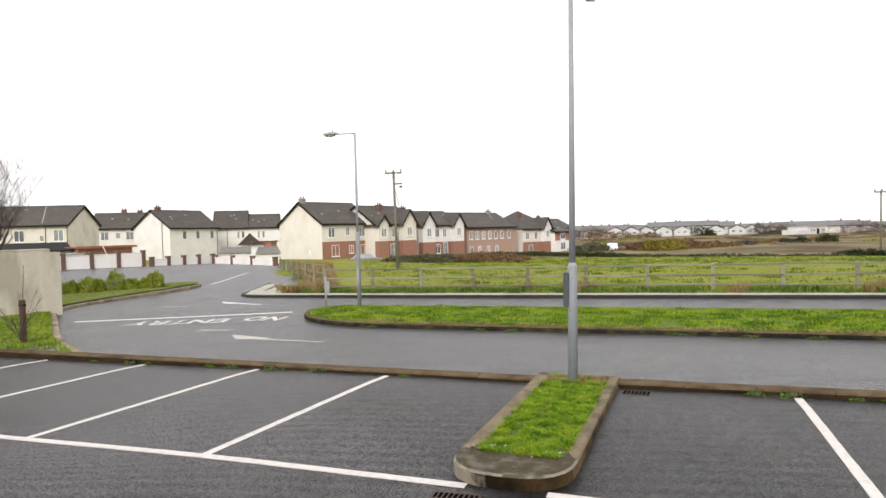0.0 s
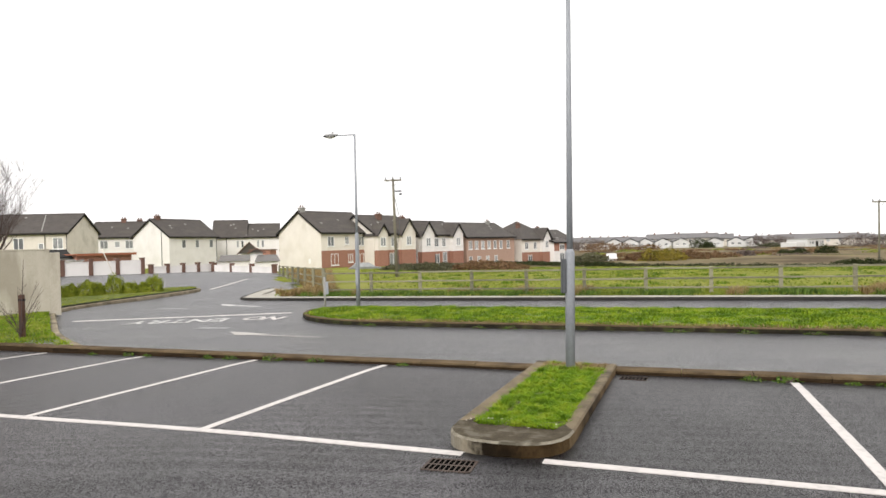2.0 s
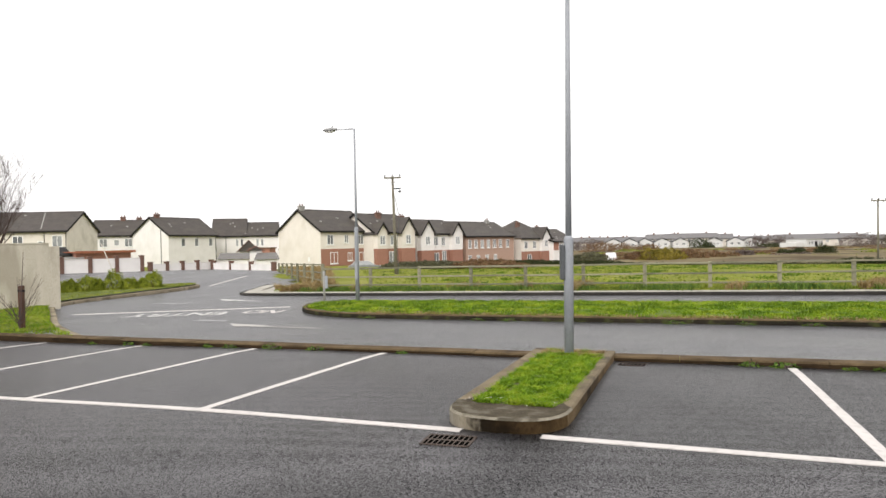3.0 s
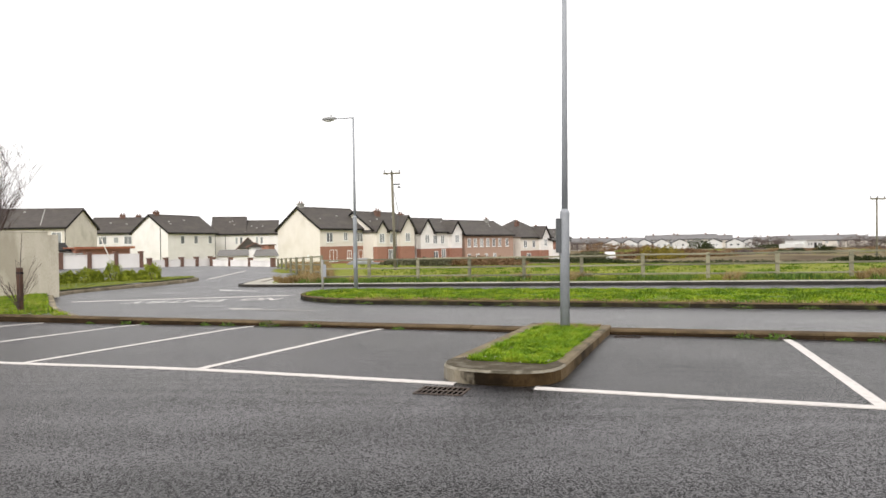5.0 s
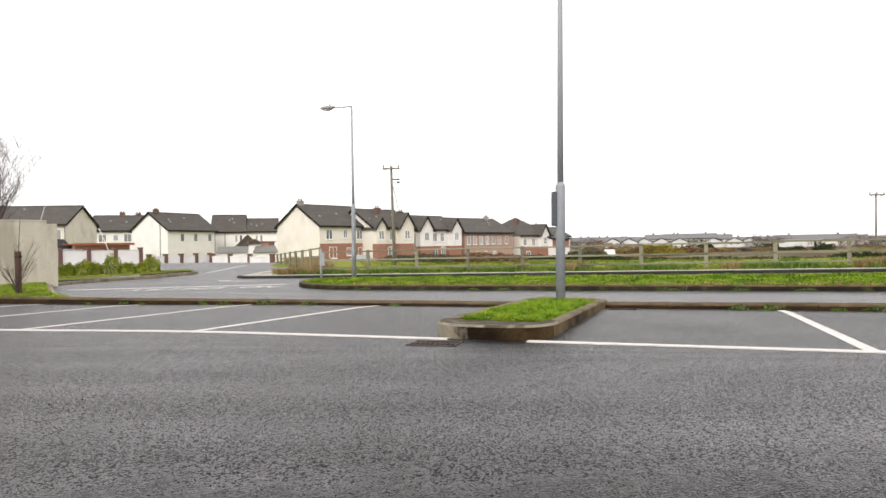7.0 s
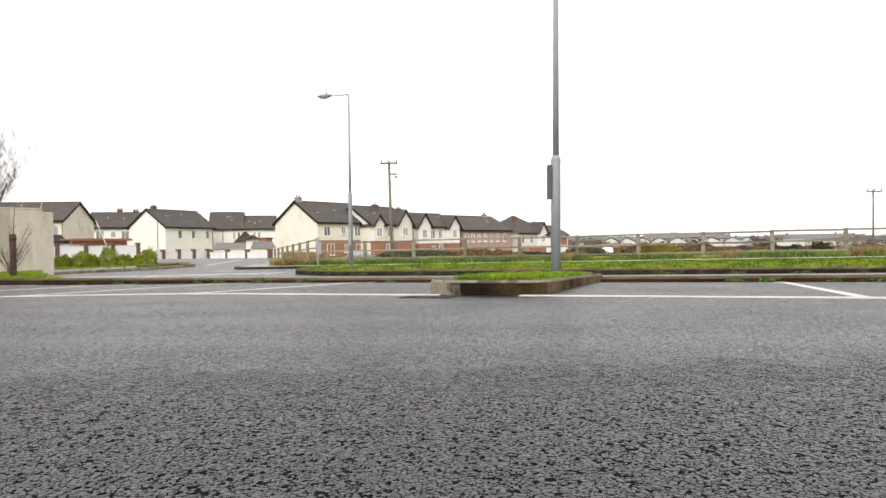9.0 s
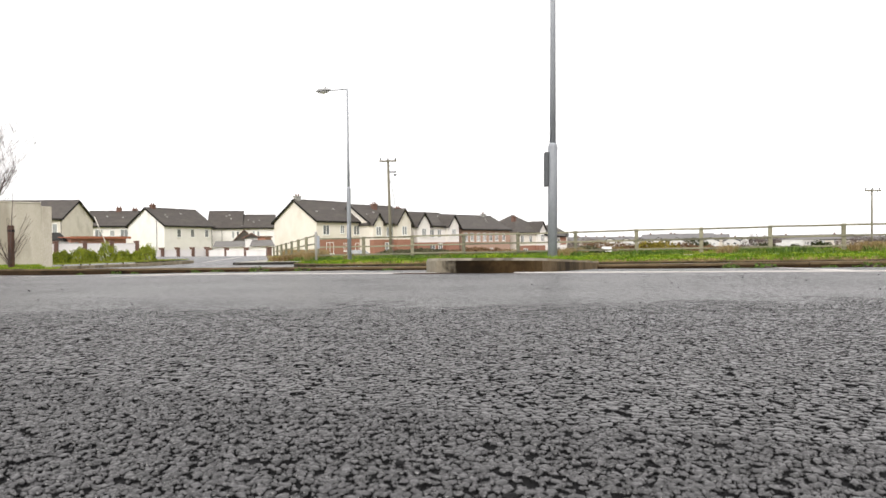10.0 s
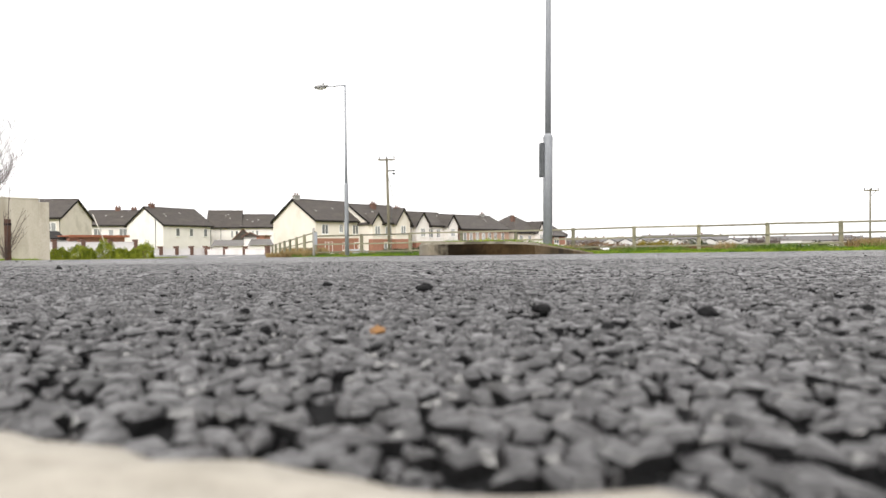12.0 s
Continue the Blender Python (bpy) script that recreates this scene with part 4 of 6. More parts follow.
# ------------------------------------------------------------------ gully grates
def grate(cx, cy, w, d, ang, k, cross, lip):
    tip = math.degrees(math.atan((car_z(cx, cy + d / 2) - car_z(cx, cy - d / 2)) / d))
    roll = -math.degrees(math.atan((car_z(cx + w / 2, cy) - car_z(cx - w / 2, cy)) / w))
    root = thing("gully_grate", "rusty cast iron drain grate set in asphalt", "drain grate", pose(cx, cy, max(car_z(cx, cy), (car_z(cx, cy - d / 2) + car_z(cx, cy + d / 2)) / 2) + 0.0022, tip, roll, ang))
    bm = bmesh.new()
    for x0, x1, y0, y1 in ((-w / 2, w / 2, -d / 2, -d / 2 + lip), (-w / 2, w / 2, d / 2 - lip, d / 2), (-w / 2, -w / 2 + lip, -d / 2, d / 2), (w / 2 - lip, w / 2, -d / 2, d / 2)):
        add_box(bm, x0, x1, y0, y1, 0.0, 0.006)
    part("frame", bm, M_CAST, root)
    # no open hole: a black plate paints the shade inside the gully
    part("pit", box(-w / 2 + lip - 0.004, w / 2 - lip + 0.004, -d / 2 + lip - 0.004, d / 2 - lip + 0.004, -0.03, 0.0025), M_HOLE, root)
    for i in range(k):
        x = -w / 2 + 0.03 + (w - 0.06) * (i + 0.5) / k
        part("bar", box(x - 0.006, x + 0.006, -d / 2 + 0.02, d / 2 - 0.02, 0.0028, 0.0056, 0.001), M_CAST, root)
    if cross:
        part("bar", box(-w / 2 + 0.02, w / 2 - 0.02, -0.012, 0.012, 0.003, 0.0062, 0.001), M_CAST, root)


grate(-0.05, -0.29, 0.4, 0.3, 4, 8, True, 0.02)
grate(1.07, 3.98, 0.36, 0.28, -3, 6, False, 0.01)


# ------------------------------------------------------------------ street lamps
def street_lamp(x, y, z, h, r_low, r_up, low_h, arm_ang, arm, box_ang, lean=(0, 0)):
    root = thing("street_lamp", "galvanised steel street lamp column with a thicker base", "street lamp", pose(x, y, z, lean[0], lean[1], 0), "street lamps")
    part("base_section", tube([(0, 0, -0.15), (0, 0, low_h), (0, 0, low_h + 0.03), (0, 0, low_h + 0.06)], [r_low, r_low, r_low * 0.93, r_up * 1.02], 20), M_STEEL, root, smooth=True)
    part("shaft", tube([(0, 0, low_h + 0.05), (0, 0, h * 0.6), (0, 0, h)], [r_up, r_up * 0.86, r_up * 0.68], 16), M_STEEL, root, smooth=True)
    part("collar", tube([(0, 0, low_h - 0.03), (0, 0, low_h + 0.012)], [r_low * 1.04, r_low * 1.04], 20), M_STEEL, root)
    a = radians(arm_ang)
    ca, sa = math.cos(a), math.sin(a)
    bracket = part("arm", tube([(0, 0, h - 0.05), (ca * 0.08, sa * 0.08, h - 0.01), (ca * arm * 0.55, sa * arm * 0.55, h + 0.0)], [r_up * 0.6, r_up * 0.5, r_up * 0.35], 10), M_STEEL, root, smooth=True)
    bm = bmesh.new()
    prof = [(0.0, 0.03, 0.03), (0.06, 0.075, 0.06), (0.25, 0.1, 0.085), (0.48, 0.09, 0.07), (0.56, 0.03, 0.02)]
    rings = []
    for s, hw, hh in prof:
        ring = []
        for k in range(12):
            t = 2 * math.pi * k / 12
            lx, lz = hw * math.cos(t), hh * math.sin(t) * (1.0 if math.sin(t) > 0 else 0.45)
            d = arm * 0.5 + s
            ring.append(bm.verts.new((ca * d - sa * lx, sa * d + ca * lx, h + 0.01 + lz)))
        rings.append(ring)
    for p, q in zip(rings, rings[1:]):
        for k in range(12):
            bm.faces.new((p[k], p[(k + 1) % 12], q[(k + 1) % 12], q[k]))
    bm.faces.new(rings[0][::-1])
    bm.faces.new(rings[-1])
    head = part("lamp_head", bm, M_LAMPHEAD, root, "grey lamp head", smooth=True)
    bm = bmesh.new()
    rings = []
    for s, hw, dz in ((0.12, 0.06, -0.03), (0.14, 0.07, -0.06), (0.3, 0.08, -0.085), (0.46, 0.07, -0.06), (0.48, 0.06, -0.03)):
        d = arm * 0.5 + s
        rings.append([bm.verts.new((ca * d - sa * u * hw, sa * d + ca * u * hw, h + 0.01 + (dz if abs(u) < 0.9 else -0.03))) for u in (-1, -0.6, 0.6, 1)])
    for p, q in zip(rings, rings[1:]):
        for k in range(3):
            bm.faces.new((p[k], p[k + 1], q[k + 1], q[k]))
    part("lens", bm, M_LENS, head, "pale lamp lens", smooth=True)
    part("photocell", tube([(ca * (arm * 0.5 + 0.2), sa * (arm * 0.5 + 0.2), h + 0.08), (ca * (arm * 0.5 + 0.2), sa * (arm * 0.5 + 0.2), h + 0.14)], [0.03, 0.025], 8), M_LAMPHEAD, head)
    if box_ang is not None:
        c2, s2 = math.cos(radians(box_ang)), math.sin(radians(box_ang))
        bm = box(-0.055, 0.055, -0.03, 0.03, 1.08, 1.56, 0.008)
        bmesh.ops.transform(bm, matrix=Matrix.Translation((c2 * (r_low + 0.024), s2 * (r_low + 0.024), 0)) @ Matrix.Rotation(radians(box_ang + 90), 4, 'Z'), verts=bm.verts)
        part("access_box", bm, M_DARKBOX, root, "dark grey access box")
    else:
        part("access_door", box(-0.05, 0.05, -r_low - 0.006, -r_low + 0.01, 0.7, 1.2, 0.004), M_STEEL, root)
    return root


street_lamp(0.228, 3.9, -0.05, 5.63, 0.066, 0.044, 1.63, 82, 1.2, 200, (0, 0.8))
street_lamp(-8.26, 13.52, -0.25, 5.67, 0.068, 0.045, 2.36, 180, 1.25, None, (0, 0.1))


# ------------------------------------------------------------------ short marker post on the median
post = thing("marker_post", "short grey steel post with a dark back plate on the median", "post", pose(-9.42, 13.35, -0.25))
part("shaft", tube([(0, 0, -0.2), (0, 0, 0.95)], [0.038, 0.038], 12), M_OLDROOF, post, smooth=True)
part("cap", tube([(0, 0, 0.95), (0, 0, 0.965)], [0.044, 0.036], 12), M_STEEL, post)
part("plate", box(0.03, 0.14, -0.015, 0.015, 0.4, 0.82, 0.006), M_STEEL, post, "dark plate seen from behind")


# ------------------------------------------------------------------ post and rail fence
def fence_run(pts, zt, first=True):
    root = thing("fence", "weathered grey wooden post and three rail fence", "fence")
    for i, (x, y) in enumerate(pts):
        g = land(x, y)
        m = Matrix.Translation((x, y, g)) @ Matrix.Rotation(random.uniform(-0.03, 0.03), 4, 'Z')
        bm = box(-0.065, 0.065, -0.05, 0.05, -0.3, zt(x, y) - g, 0.012)
        bmesh.ops.transform(bm, matrix=m, verts=bm.verts)
        part("post", bm, M_FENCE, root)
    for (x0, y0), (x1, y1) in zip(pts, pts[1:]):
        d = Vector((x1 - x0, y1 - y0))
        ln = d.length
        ang = math.atan2(d.y, d.x)
        for drop in (0.05, 0.42, 0.76):
            za, zb = zt(x0, y0) - drop + random.uniform(-0.012, 0.012), zt(x1, y1) - drop + random.uniform(-0.012, 0.012)
            bm = box(-0.03, ln + 0.03, -0.075, -0.045, -0.032, 0.032, 0.006)
            m = Matrix.Translation((x0, y0, za)) @ Matrix.Rotation(ang, 4, 'Z') @ Matrix.Rotation(-math.atan2(zb - za, ln), 4, 'Y')
            bmesh.ops.transform(bm, matrix=m, verts=bm.verts)
            part("rail", bm, M_FENCE, root)
    return root


xs_f = [-13.0 + 2.25 * i for i in range(0, 11)]
fence_run([(x, 19.67 + 0.03 * x) for x in xs_f], lambda x, y: 0.70 + 0.008 * x)
fence_run([(-13.2 - 2.2 * i, 19.5 + 2.66 * i) for i in range(0, 8)], lambda x, y: 0.74 - 0.028 * (y - 20.6))


# ------------------------------------------------------------------ concrete wall at the verge
wall_dir = Vector((-0.40, -0.916))
wall_at = Vector((-18.75, 11.05))
wang = math.degrees(math.atan2(wall_dir.y, wall_dir.x))
wall = thing("garden_wall", "pale weather-stained cast concrete wall on the verge", "wall", pose(wall_at.x, wall_at.y, -0.45, 0, 0, wang), kind="structure")
bm = bmesh.new()
add_box(bm, 0.3, 11, -0.12, 0.12, 0, 2.28)
part("body", bm, M_WALL, wall)
part("end_pier", box(-0.02, 0.298, -0.13, 0.13, 0, 2.2, 0.01), M_WALL, wall)
part("coping", box(0.3, 11, -0.135, 0.135, 2.282, 2.33, 0.008), M_WALL, wall)


# ------------------------------------------------------------------ houses
def gable_roof(root, L, W, e, r, over=0.35, thick=0.16, hip=False, slate=M_SLATE):
    sl = math.atan2(r - e, W / 2)
    for s, nm in ((0, "roof_slope"), (1, "roof_slope")):
        y_e = -over if s == 0 else W + over
        z_e = e - over * math.tan(sl)
        x0, x1 = -over * 0.7, L + over * 0.7
        inn0, inn1 = (W / 2, L - W / 2) if hip else (x0, x1)
        if hip:
            x0, x1 = -over, L + over
        top = [(x0, y_e, z_e), (x1, y_e, z_e), (inn1, W / 2, r), (inn0, W / 2, r)]
        vs = [(x, y, z + thick) for x, y, z in top] + [(x, y, z) for x, y, z in top]
        fs = [(0, 1, 2, 3), (7, 6, 5, 4), (0, 4, 5, 1), (1, 5, 6, 2), (2, 6, 7, 3), (3, 7, 4, 0)]
        if s:
            fs = [f[::-1] for f in fs]
        obj(nm, vs, fs, slate, root)
        part("fascia", box(x0, x1, y_e - 0.05 if s == 0 else y_e - 0.02, y_e + 0.02 if s == 0 else y_e + 0.05, z_e - 0.1, z_e + thick * 0.7), M_FASCIA, root)
    z_e = e - over * math.tan(sl)
    if hip:
        for xa, xb in ((-over, W / 2), (L + over, L - W / 2)):
            vs = [(xa, -over, z_e + thick), (xa, W + over, z_e + thick), (xb, W / 2, r + thick)]
            obj("roof_slope", vs, [(0, 1, 2)], slate, root)
    else:
        for x in (-over * 0.7, L + over * 0.7):
            for s in (0, 1):
                ya = -over if s == 0 else W + over
                sx = -0.035 if x < 0 else 0.035
                vs = []
                for xx in (x, x + sx):
                    vs += [(xx, ya, z_e - 0.12), (xx, ya, z_e + thick + 0.02), (xx, W / 2, r + thick + 0.02), (xx, W / 2, r - 0.1)]
                obj("bargeboard", vs, [(0, 1, 2, 3), (7, 6, 5, 4), (0, 4, 5, 1), (1, 5, 6, 2), (2, 6, 7, 3), (3, 7, 4, 0)], M_FASCIA, root)
        bm = bmesh.new()
        add_tube(bm, [(-over * 0.7, W / 2, r + thick - 0.02), (L + over * 0.7, W / 2, r + thick - 0.02)], [0.1, 0.1], 6)
        part("ridge_tiles", bm, slate, root)


def house_walls(root, L, W, e, r, material, z0=0.0, name="wall", hip=False, inset=0.0):
    i = inset
    vs = [(i, i, z0), (L - i, i, z0), (L - i, W - i, z0), (i, W - i, z0), (i, i, e), (L - i, i, e), (L - i, W - i, e), (i, W - i, e), (i, W / 2, r), (L - i, W / 2, r)]
    fs = [(0, 1, 5, 4), (2, 3, 7, 6)]
    fs += [(1, 2, 6, 5), (3, 0, 4, 7)] if hip else [(1, 2, 6, 9, 5), (3, 0, 4, 8, 7)]
    return obj(name, vs, fs, material, root)


def window(root, side, at, z, w, h, L, W, mull=1, proud=0.0):
    """A framed window on side s (y=0), n (y=W), g0 or g1 (gables), with panes and sill."""
    rot = {"s": pose(at, -proud, z), "n": pose(at, W + proud, z, 0, 0, 180), "g0": pose(-proud, at, z, 0, 0, -90), "g1": pose(L + proud, at, z, 0, 0, 90)}[side]
    bm = bmesh.new()
    t = 0.07
    for a in ((-w / 2, w / 2, 0, t), (-w / 2, w / 2, h - t, h), (-w / 2, -w / 2 + t, t, h - t), (w / 2 - t, w / 2, t, h - t)):
        add_box(bm, a[0], a[1], -0.05, 0.02, a[2], a[3])
    for k in range(mull):
        x = -w / 2 + w * (k + 1) / (mull + 1)
        add_box(bm, x - t / 2, x + t / 2, -0.045, 0.02, t, h - t)
    f = part("window", bm, M_PVC, root, "white framed window")
    f.matrix_local = rot
    part("pane", box(-w / 2 + t, w / 2 - t, -0.018, 0.01, t, h - t), M_PANE, f, "dark glass pane")
    part("sill", box(-w / 2 - 0.08, w / 2 + 0.08, -0.11, 0.02, -0.1, -0.004), M_PVC, f)
    return f


def chimney(root, x, y, z, material, h=1.3):
    c = part("chimney", box(x - 0.38, x + 0.38, y - 0.28, y + 0.28, z - 0.9, z + h - 0.15), material, root)
    part("cap", box(x - 0.44, x + 0.44, y - 0.34, y + 0.34, z + h - 0.148, z + h), material, c)
    for dx in (-0.2, 0.2):
        part("pot", tube([(x + dx, y, z + h), (x + dx, y, z + h + 0.3)], [0.1, 0.085], 8), M_PIER, c)


def downpipe(root, x, y, z1, z0=0.0):
    part("downpipe", tube([(x, y, z0), (x, y, z1)], [0.04, 0.04], 6), M_FASCIA, root)


def house(label, p0, ang, L, W, z0, e, r, material, wins=(), chim=(), brick=0.0, brick_mat=None, hip=False, pipes=(), flash=(), name="house", under=1.6):
    root = thing(name, label, "house", pose(p0[0], p0[1], z0, 0, 0, ang))
    house_walls(root, L, W, e, r + 0.02, material, z0=(brick if brick else -under), hip=hip)
    if brick:
        vs = [(0, 0), (L, 0), (L, W), (0, W)]
        vv = [(x, y, -under) for x, y in vs] + [(x, y, brick) for x, y in vs]
        obj("brick_base", vv, [(0, 1, 5, 4), (1, 2, 6, 5), (2, 3, 7, 6)], brick_mat, root, "red brick ground storey")
        obj("wall", [vv[3], vv[0], vv[4], vv[7]], [(0, 1, 2, 3)], material, root)
    gable_roof(root, L, W, e, r, hip=hip)
    rv = random.Random(int(L * 100 + ang * 7 + p0[0]))
    if not hip:
        for q in range(3):
            f = rv.uniform(0.35, 0.8)
            part("roof_vent", box(-0.13, 0.13, -0.13, 0.13, -0.05, 0.08, 0.01), M_OLDROOF, root).matrix_local = pose(
                L * rv.uniform(0.12, 0.9), W / 2 * f, e + (r - e) * f + 0.18, math.degrees(math.atan2(r - e, W / 2)), 0, 0)
    for fx, skew in flash:
        sl = math.degrees(math.atan2(r - e, W / 2))
        ln = math.hypot(W / 2, r - e)
        part("flashing", box(-0.06, 0.06, 0.0, math.hypot(ln, skew), 0.005, 0.03), M_OLDROOF, root, "pale lead flashing").matrix_local = (
            pose(fx + skew, 0, e + 0.16, sl, 0, 0) @ pose(0, 0, 0, 0, 0, math.degrees(math.atan2(skew, ln))))
    for w in wins:
        window(root, *w[:5], L, W, *(w[5:] if len(w) > 5 else ()))
    for c in chim:
        chimney(root, *c)
    for q in pipes:
        downpipe(root, *q)
    return root


def front_gable(root, x0, x1, depth, e, r, material, brick=0.0, under=1.6):
    """A projecting gabled bay on the y=0 side."""
    xm = (x0 + x1) / 2
    for zz0, zz1, mt, nm in (((-under, brick, M_BRICKR, "bay_base"),) if brick else ()) + ((brick if brick else -under, e, material, "bay_wall"),):
        vs = [(x0, 0, zz0), (x0, -depth, zz0), (x1, -depth, zz0), (x1, 0, zz0), (x0, 0, zz1), (x0, -depth, zz1), (x1, -depth, zz1), (x1, 0, zz1)]
        obj(nm, vs, [(0, 1, 5, 4), (1, 2, 6, 5), (2, 3, 7, 6)], mt, root)
    obj("bay_wall", [(x0, -depth, e), (x1, -depth, e), (xm, -depth, r)], [(0, 1, 2)], material, root)
    ov = 0.3
    sl = (r - e) / ((x1 - x0) / 2)
    for sgn, xe in ((-1, x0 - ov), (1, x1 + ov)):
        ze = e - ov * sl
        top = [(xe, -depth - ov, ze), (xe, 2.5, ze), (xm, 2.5, r), (xm, -depth - ov, r)]
        vs = [(x, y, z + 0.15) for x, y, z in top] + top
        fs = [(0, 1, 2, 3), (7, 6, 5, 4), (0, 4, 5, 1), (1, 5, 6, 2), (2, 6, 7, 3), (3, 7, 4, 0)]
        obj("bay_roof", vs, fs, M_SLATE, root)
        vs = []
        for yy in (-depth - ov - 0.04, -depth - ov):
            vs += [(xe, yy, ze - 0.12), (xe, yy, ze + 0.17), (xm, yy, r + 0.17), (xm, yy, r - 0.1)]
        obj("bargeboard", vs, fs, M_FASCIA, root)
    f = window(root, "s", xm, e - 1.75, 0.95, 1.25, 1, 1, 1, depth)


M_STONECH = M_OLDROOF
A = Vector((0.42, 0.9075))
R0 = Vector((-41.7, 66.0))


def row(s, off=0.0):
    q = R0 + A * s + Vector((A.y, -A.x)) * off
    return (q.x, q.y)


RA = 67.0
g1 = house("cream rendered end house with dark slate roof", R0, 71, 9.2, 9.0, -1.4, 5.0, 7.75, M_CREAMR,
           [("s", 1.6, 3.1, 1.1, 1.3), ("s", 4.4, 3.3, 0.7, 1.1), ("s", 7.0, 3.1, 1.1, 1.3), ("s", 2.2, 0.6, 1.3, 1.5), ("s", 5.0, 0.9, 0.8, 1.1), ("s", 7.4, 0.6, 1.4, 1.4)],
           [(0.5, 4.5, 7.6, M_STONECH, 0.8)], pipes=[(9.0, -0.06, 4.9)])
obj("brick_front", [(0.0, -0.03, -1.6), (9.2, -0.03, -1.6), (9.2, -0.03, 2.55), (0.0, -0.03, 2.55), (0.0, 0, 2.55), (9.2, 0, 2.55), (0, 0, -1.6)], [(0, 1, 2, 3), (3, 2, 5, 4), (6, 0, 3, 4)], M_BRICKR, g1, "red brick ground storey front")
part("meter_box", box(-0.06, -0.005, 2.2, 2.6, 0.9, 1.5), M_PVC, g1)
g2 = house("cream and red brick house with gabled bay", row(7.6, 1.4), RA, 7.6, 8.2, -1.6, 5.0, 7.45, M_CREAMR,
           [("s", 1.0, 3.1, 0.8, 1.3), ("s", 3.6, 3.1, 1.1, 1.3), ("s", 1.2, 0.6, 1.3, 1.4), ("s", 3.4, 0.2, 1.3, 2.0)],
           [(3.6, 3.2, 6.9, M_PIER, 0.9)], 2.6, M_BRICKR, pipes=[(2.3, -0.08, 4.9)])
front_gable(g2, 4.6, 7.3, 0.6, 5.0, 6.9, M_CREAMR, 2.6)
front_gable(g2, 0.1, 1.9, 0.7, 4.9, 6.1, M_CREAMR, 2.6)
dish = part("satellite_dish", tube([(1.7, -0.25, 4.75), (1.72, -0.42, 4.8)], [0.36, 0.05], 12), M_PVC, g2, "white satellite dish")
g3 = house("white rendered terrace house with two gabled bays", row(16.9), RA, 9.6, 8.2, -1.85, 5.0, 7.05, M_WHITE,
           [("s", 3.9, 3.1, 1.1, 1.3), ("s", 5.6, 3.1, 0.8, 1.3), ("s", 4.0, 0.6, 1.2, 1.4), ("s", 5.8, 0.3, 0.9, 2.0)],
           [(0.6, 4.0, 6.9, M_PIER, 0.9)], 2.4, M_BRICKR)
front_gable(g3, 0.2, 2.9, 0.7, 5.0, 6.8, M_WHITE, 2.4)
front_gable(g3, 7.0, 9.4, 0.7, 5.0, 6.6, M_WHITE, 2.4)
house("tan brick terrace house with dark roof", row(27.5), RA, 12.6, 9.0, -2.3, 5.0, 7.3, M_BRICKT,
      [("s", x, 3.0, 0.8, 1.35) for x in (0.9, 2.4, 4.0, 5.6, 7.2, 8.8, 10.8)] + [("s", x, 0.5, 0.8, 1.35) for x in (0.9, 3.0, 5.2, 7.4)], [(10.4, 4.2, 7.1, M_OLDROOF, 0.7)])
g5 = house("cream house with hipped dark roof and red bay", row(42.3, -0.5), RA, 9.7, 9.4, -2.7, 5.0, 8.1, M_CREAMR,
           [("s", 1.4, 3.0, 1.0, 1.3), ("s", 4.0, 3.0, 0.9, 1.3), ("s", 2.4, 0.6, 1.2, 1.4)], [(3.0, 3.0, 6.9, M_PIER, 0.9)], 2.5, M_BRICKR, hip=True)
front_gable(g5, 5.6, 8.2, 0.6, 5.0, 6.8, M_WHITE, 2.5)
g6 = house("low white and red brick end house", row(50.2, 0.8), RA, 5.6, 6.0, -2.9, 4.4, 5.3, M_WHITE,
           [("s", 2.6, 1.0, 1.6, 1.4), ("s", 2.6, 3.0, 1.6, 0.9), ("g0", 3.0, 3.0, 1.2, 0.9)], (), 0, None)
for px0, px1 in ((0.02, 1.72), (3.48, 5.58)):
    part("upper_panel", box(px0, px1, -0.03, -0.002, 2.75, 4.36), M_BRICKR, g6, "red-brown upper panel")
house("dark roofed houses behind the terrace", row(57, -14), RA, 22, 8, -2.2, 4.4, 6.4, M_GREYR, [("s", 3 + 3 * k, 2.6, 1.0, 1.2) for k in range(6)], [(4, 4, 6.4, M_PIER, 0.8), (14, 4, 6.4, M_PIER, 0.8)])

cB, sB = math.cos(radians(25)), math.sin(radians(25))
house("pale rendered semi-detached house with dark roof", (-73.1 - 20 * cB, 55.0 - 20 * sB), 25, 20, 8.6, -0.95, 5.3, 7.75, M_GREYR,
      [("s", 13.9, 3.1, 1.3, 1.5), ("s", 18.8, 3.1, 1.3, 1.5), ("s", 16.7, 3.1, 0.7, 0.8, 0), ("s", 9.5, 3.1, 1.1, 1.5)], (), pipes=[(17.2, -0.06, 5.2), (19.9, -0.06, 5.2)], flash=[(15.2, 1.6)])
house("white rendered house with dark slate roof", (-72.0, 71.4), 85, 9.8, 8.0, -1.15, 5.0, 7.65, M_WHITE,
      [("s", 2.8, 3.1, 0.8, 1.3, 0), ("s", 5.5, 3.1, 0.8, 1.3, 0), ("s", 8.5, 3.1, 0.8, 1.3, 0)], [(1.3, 4.0, 7.6, M_PIER, 0.7)], pipes=[(9.6, -0.06, 4.9), (-0.06, 1.6, 6.0)])
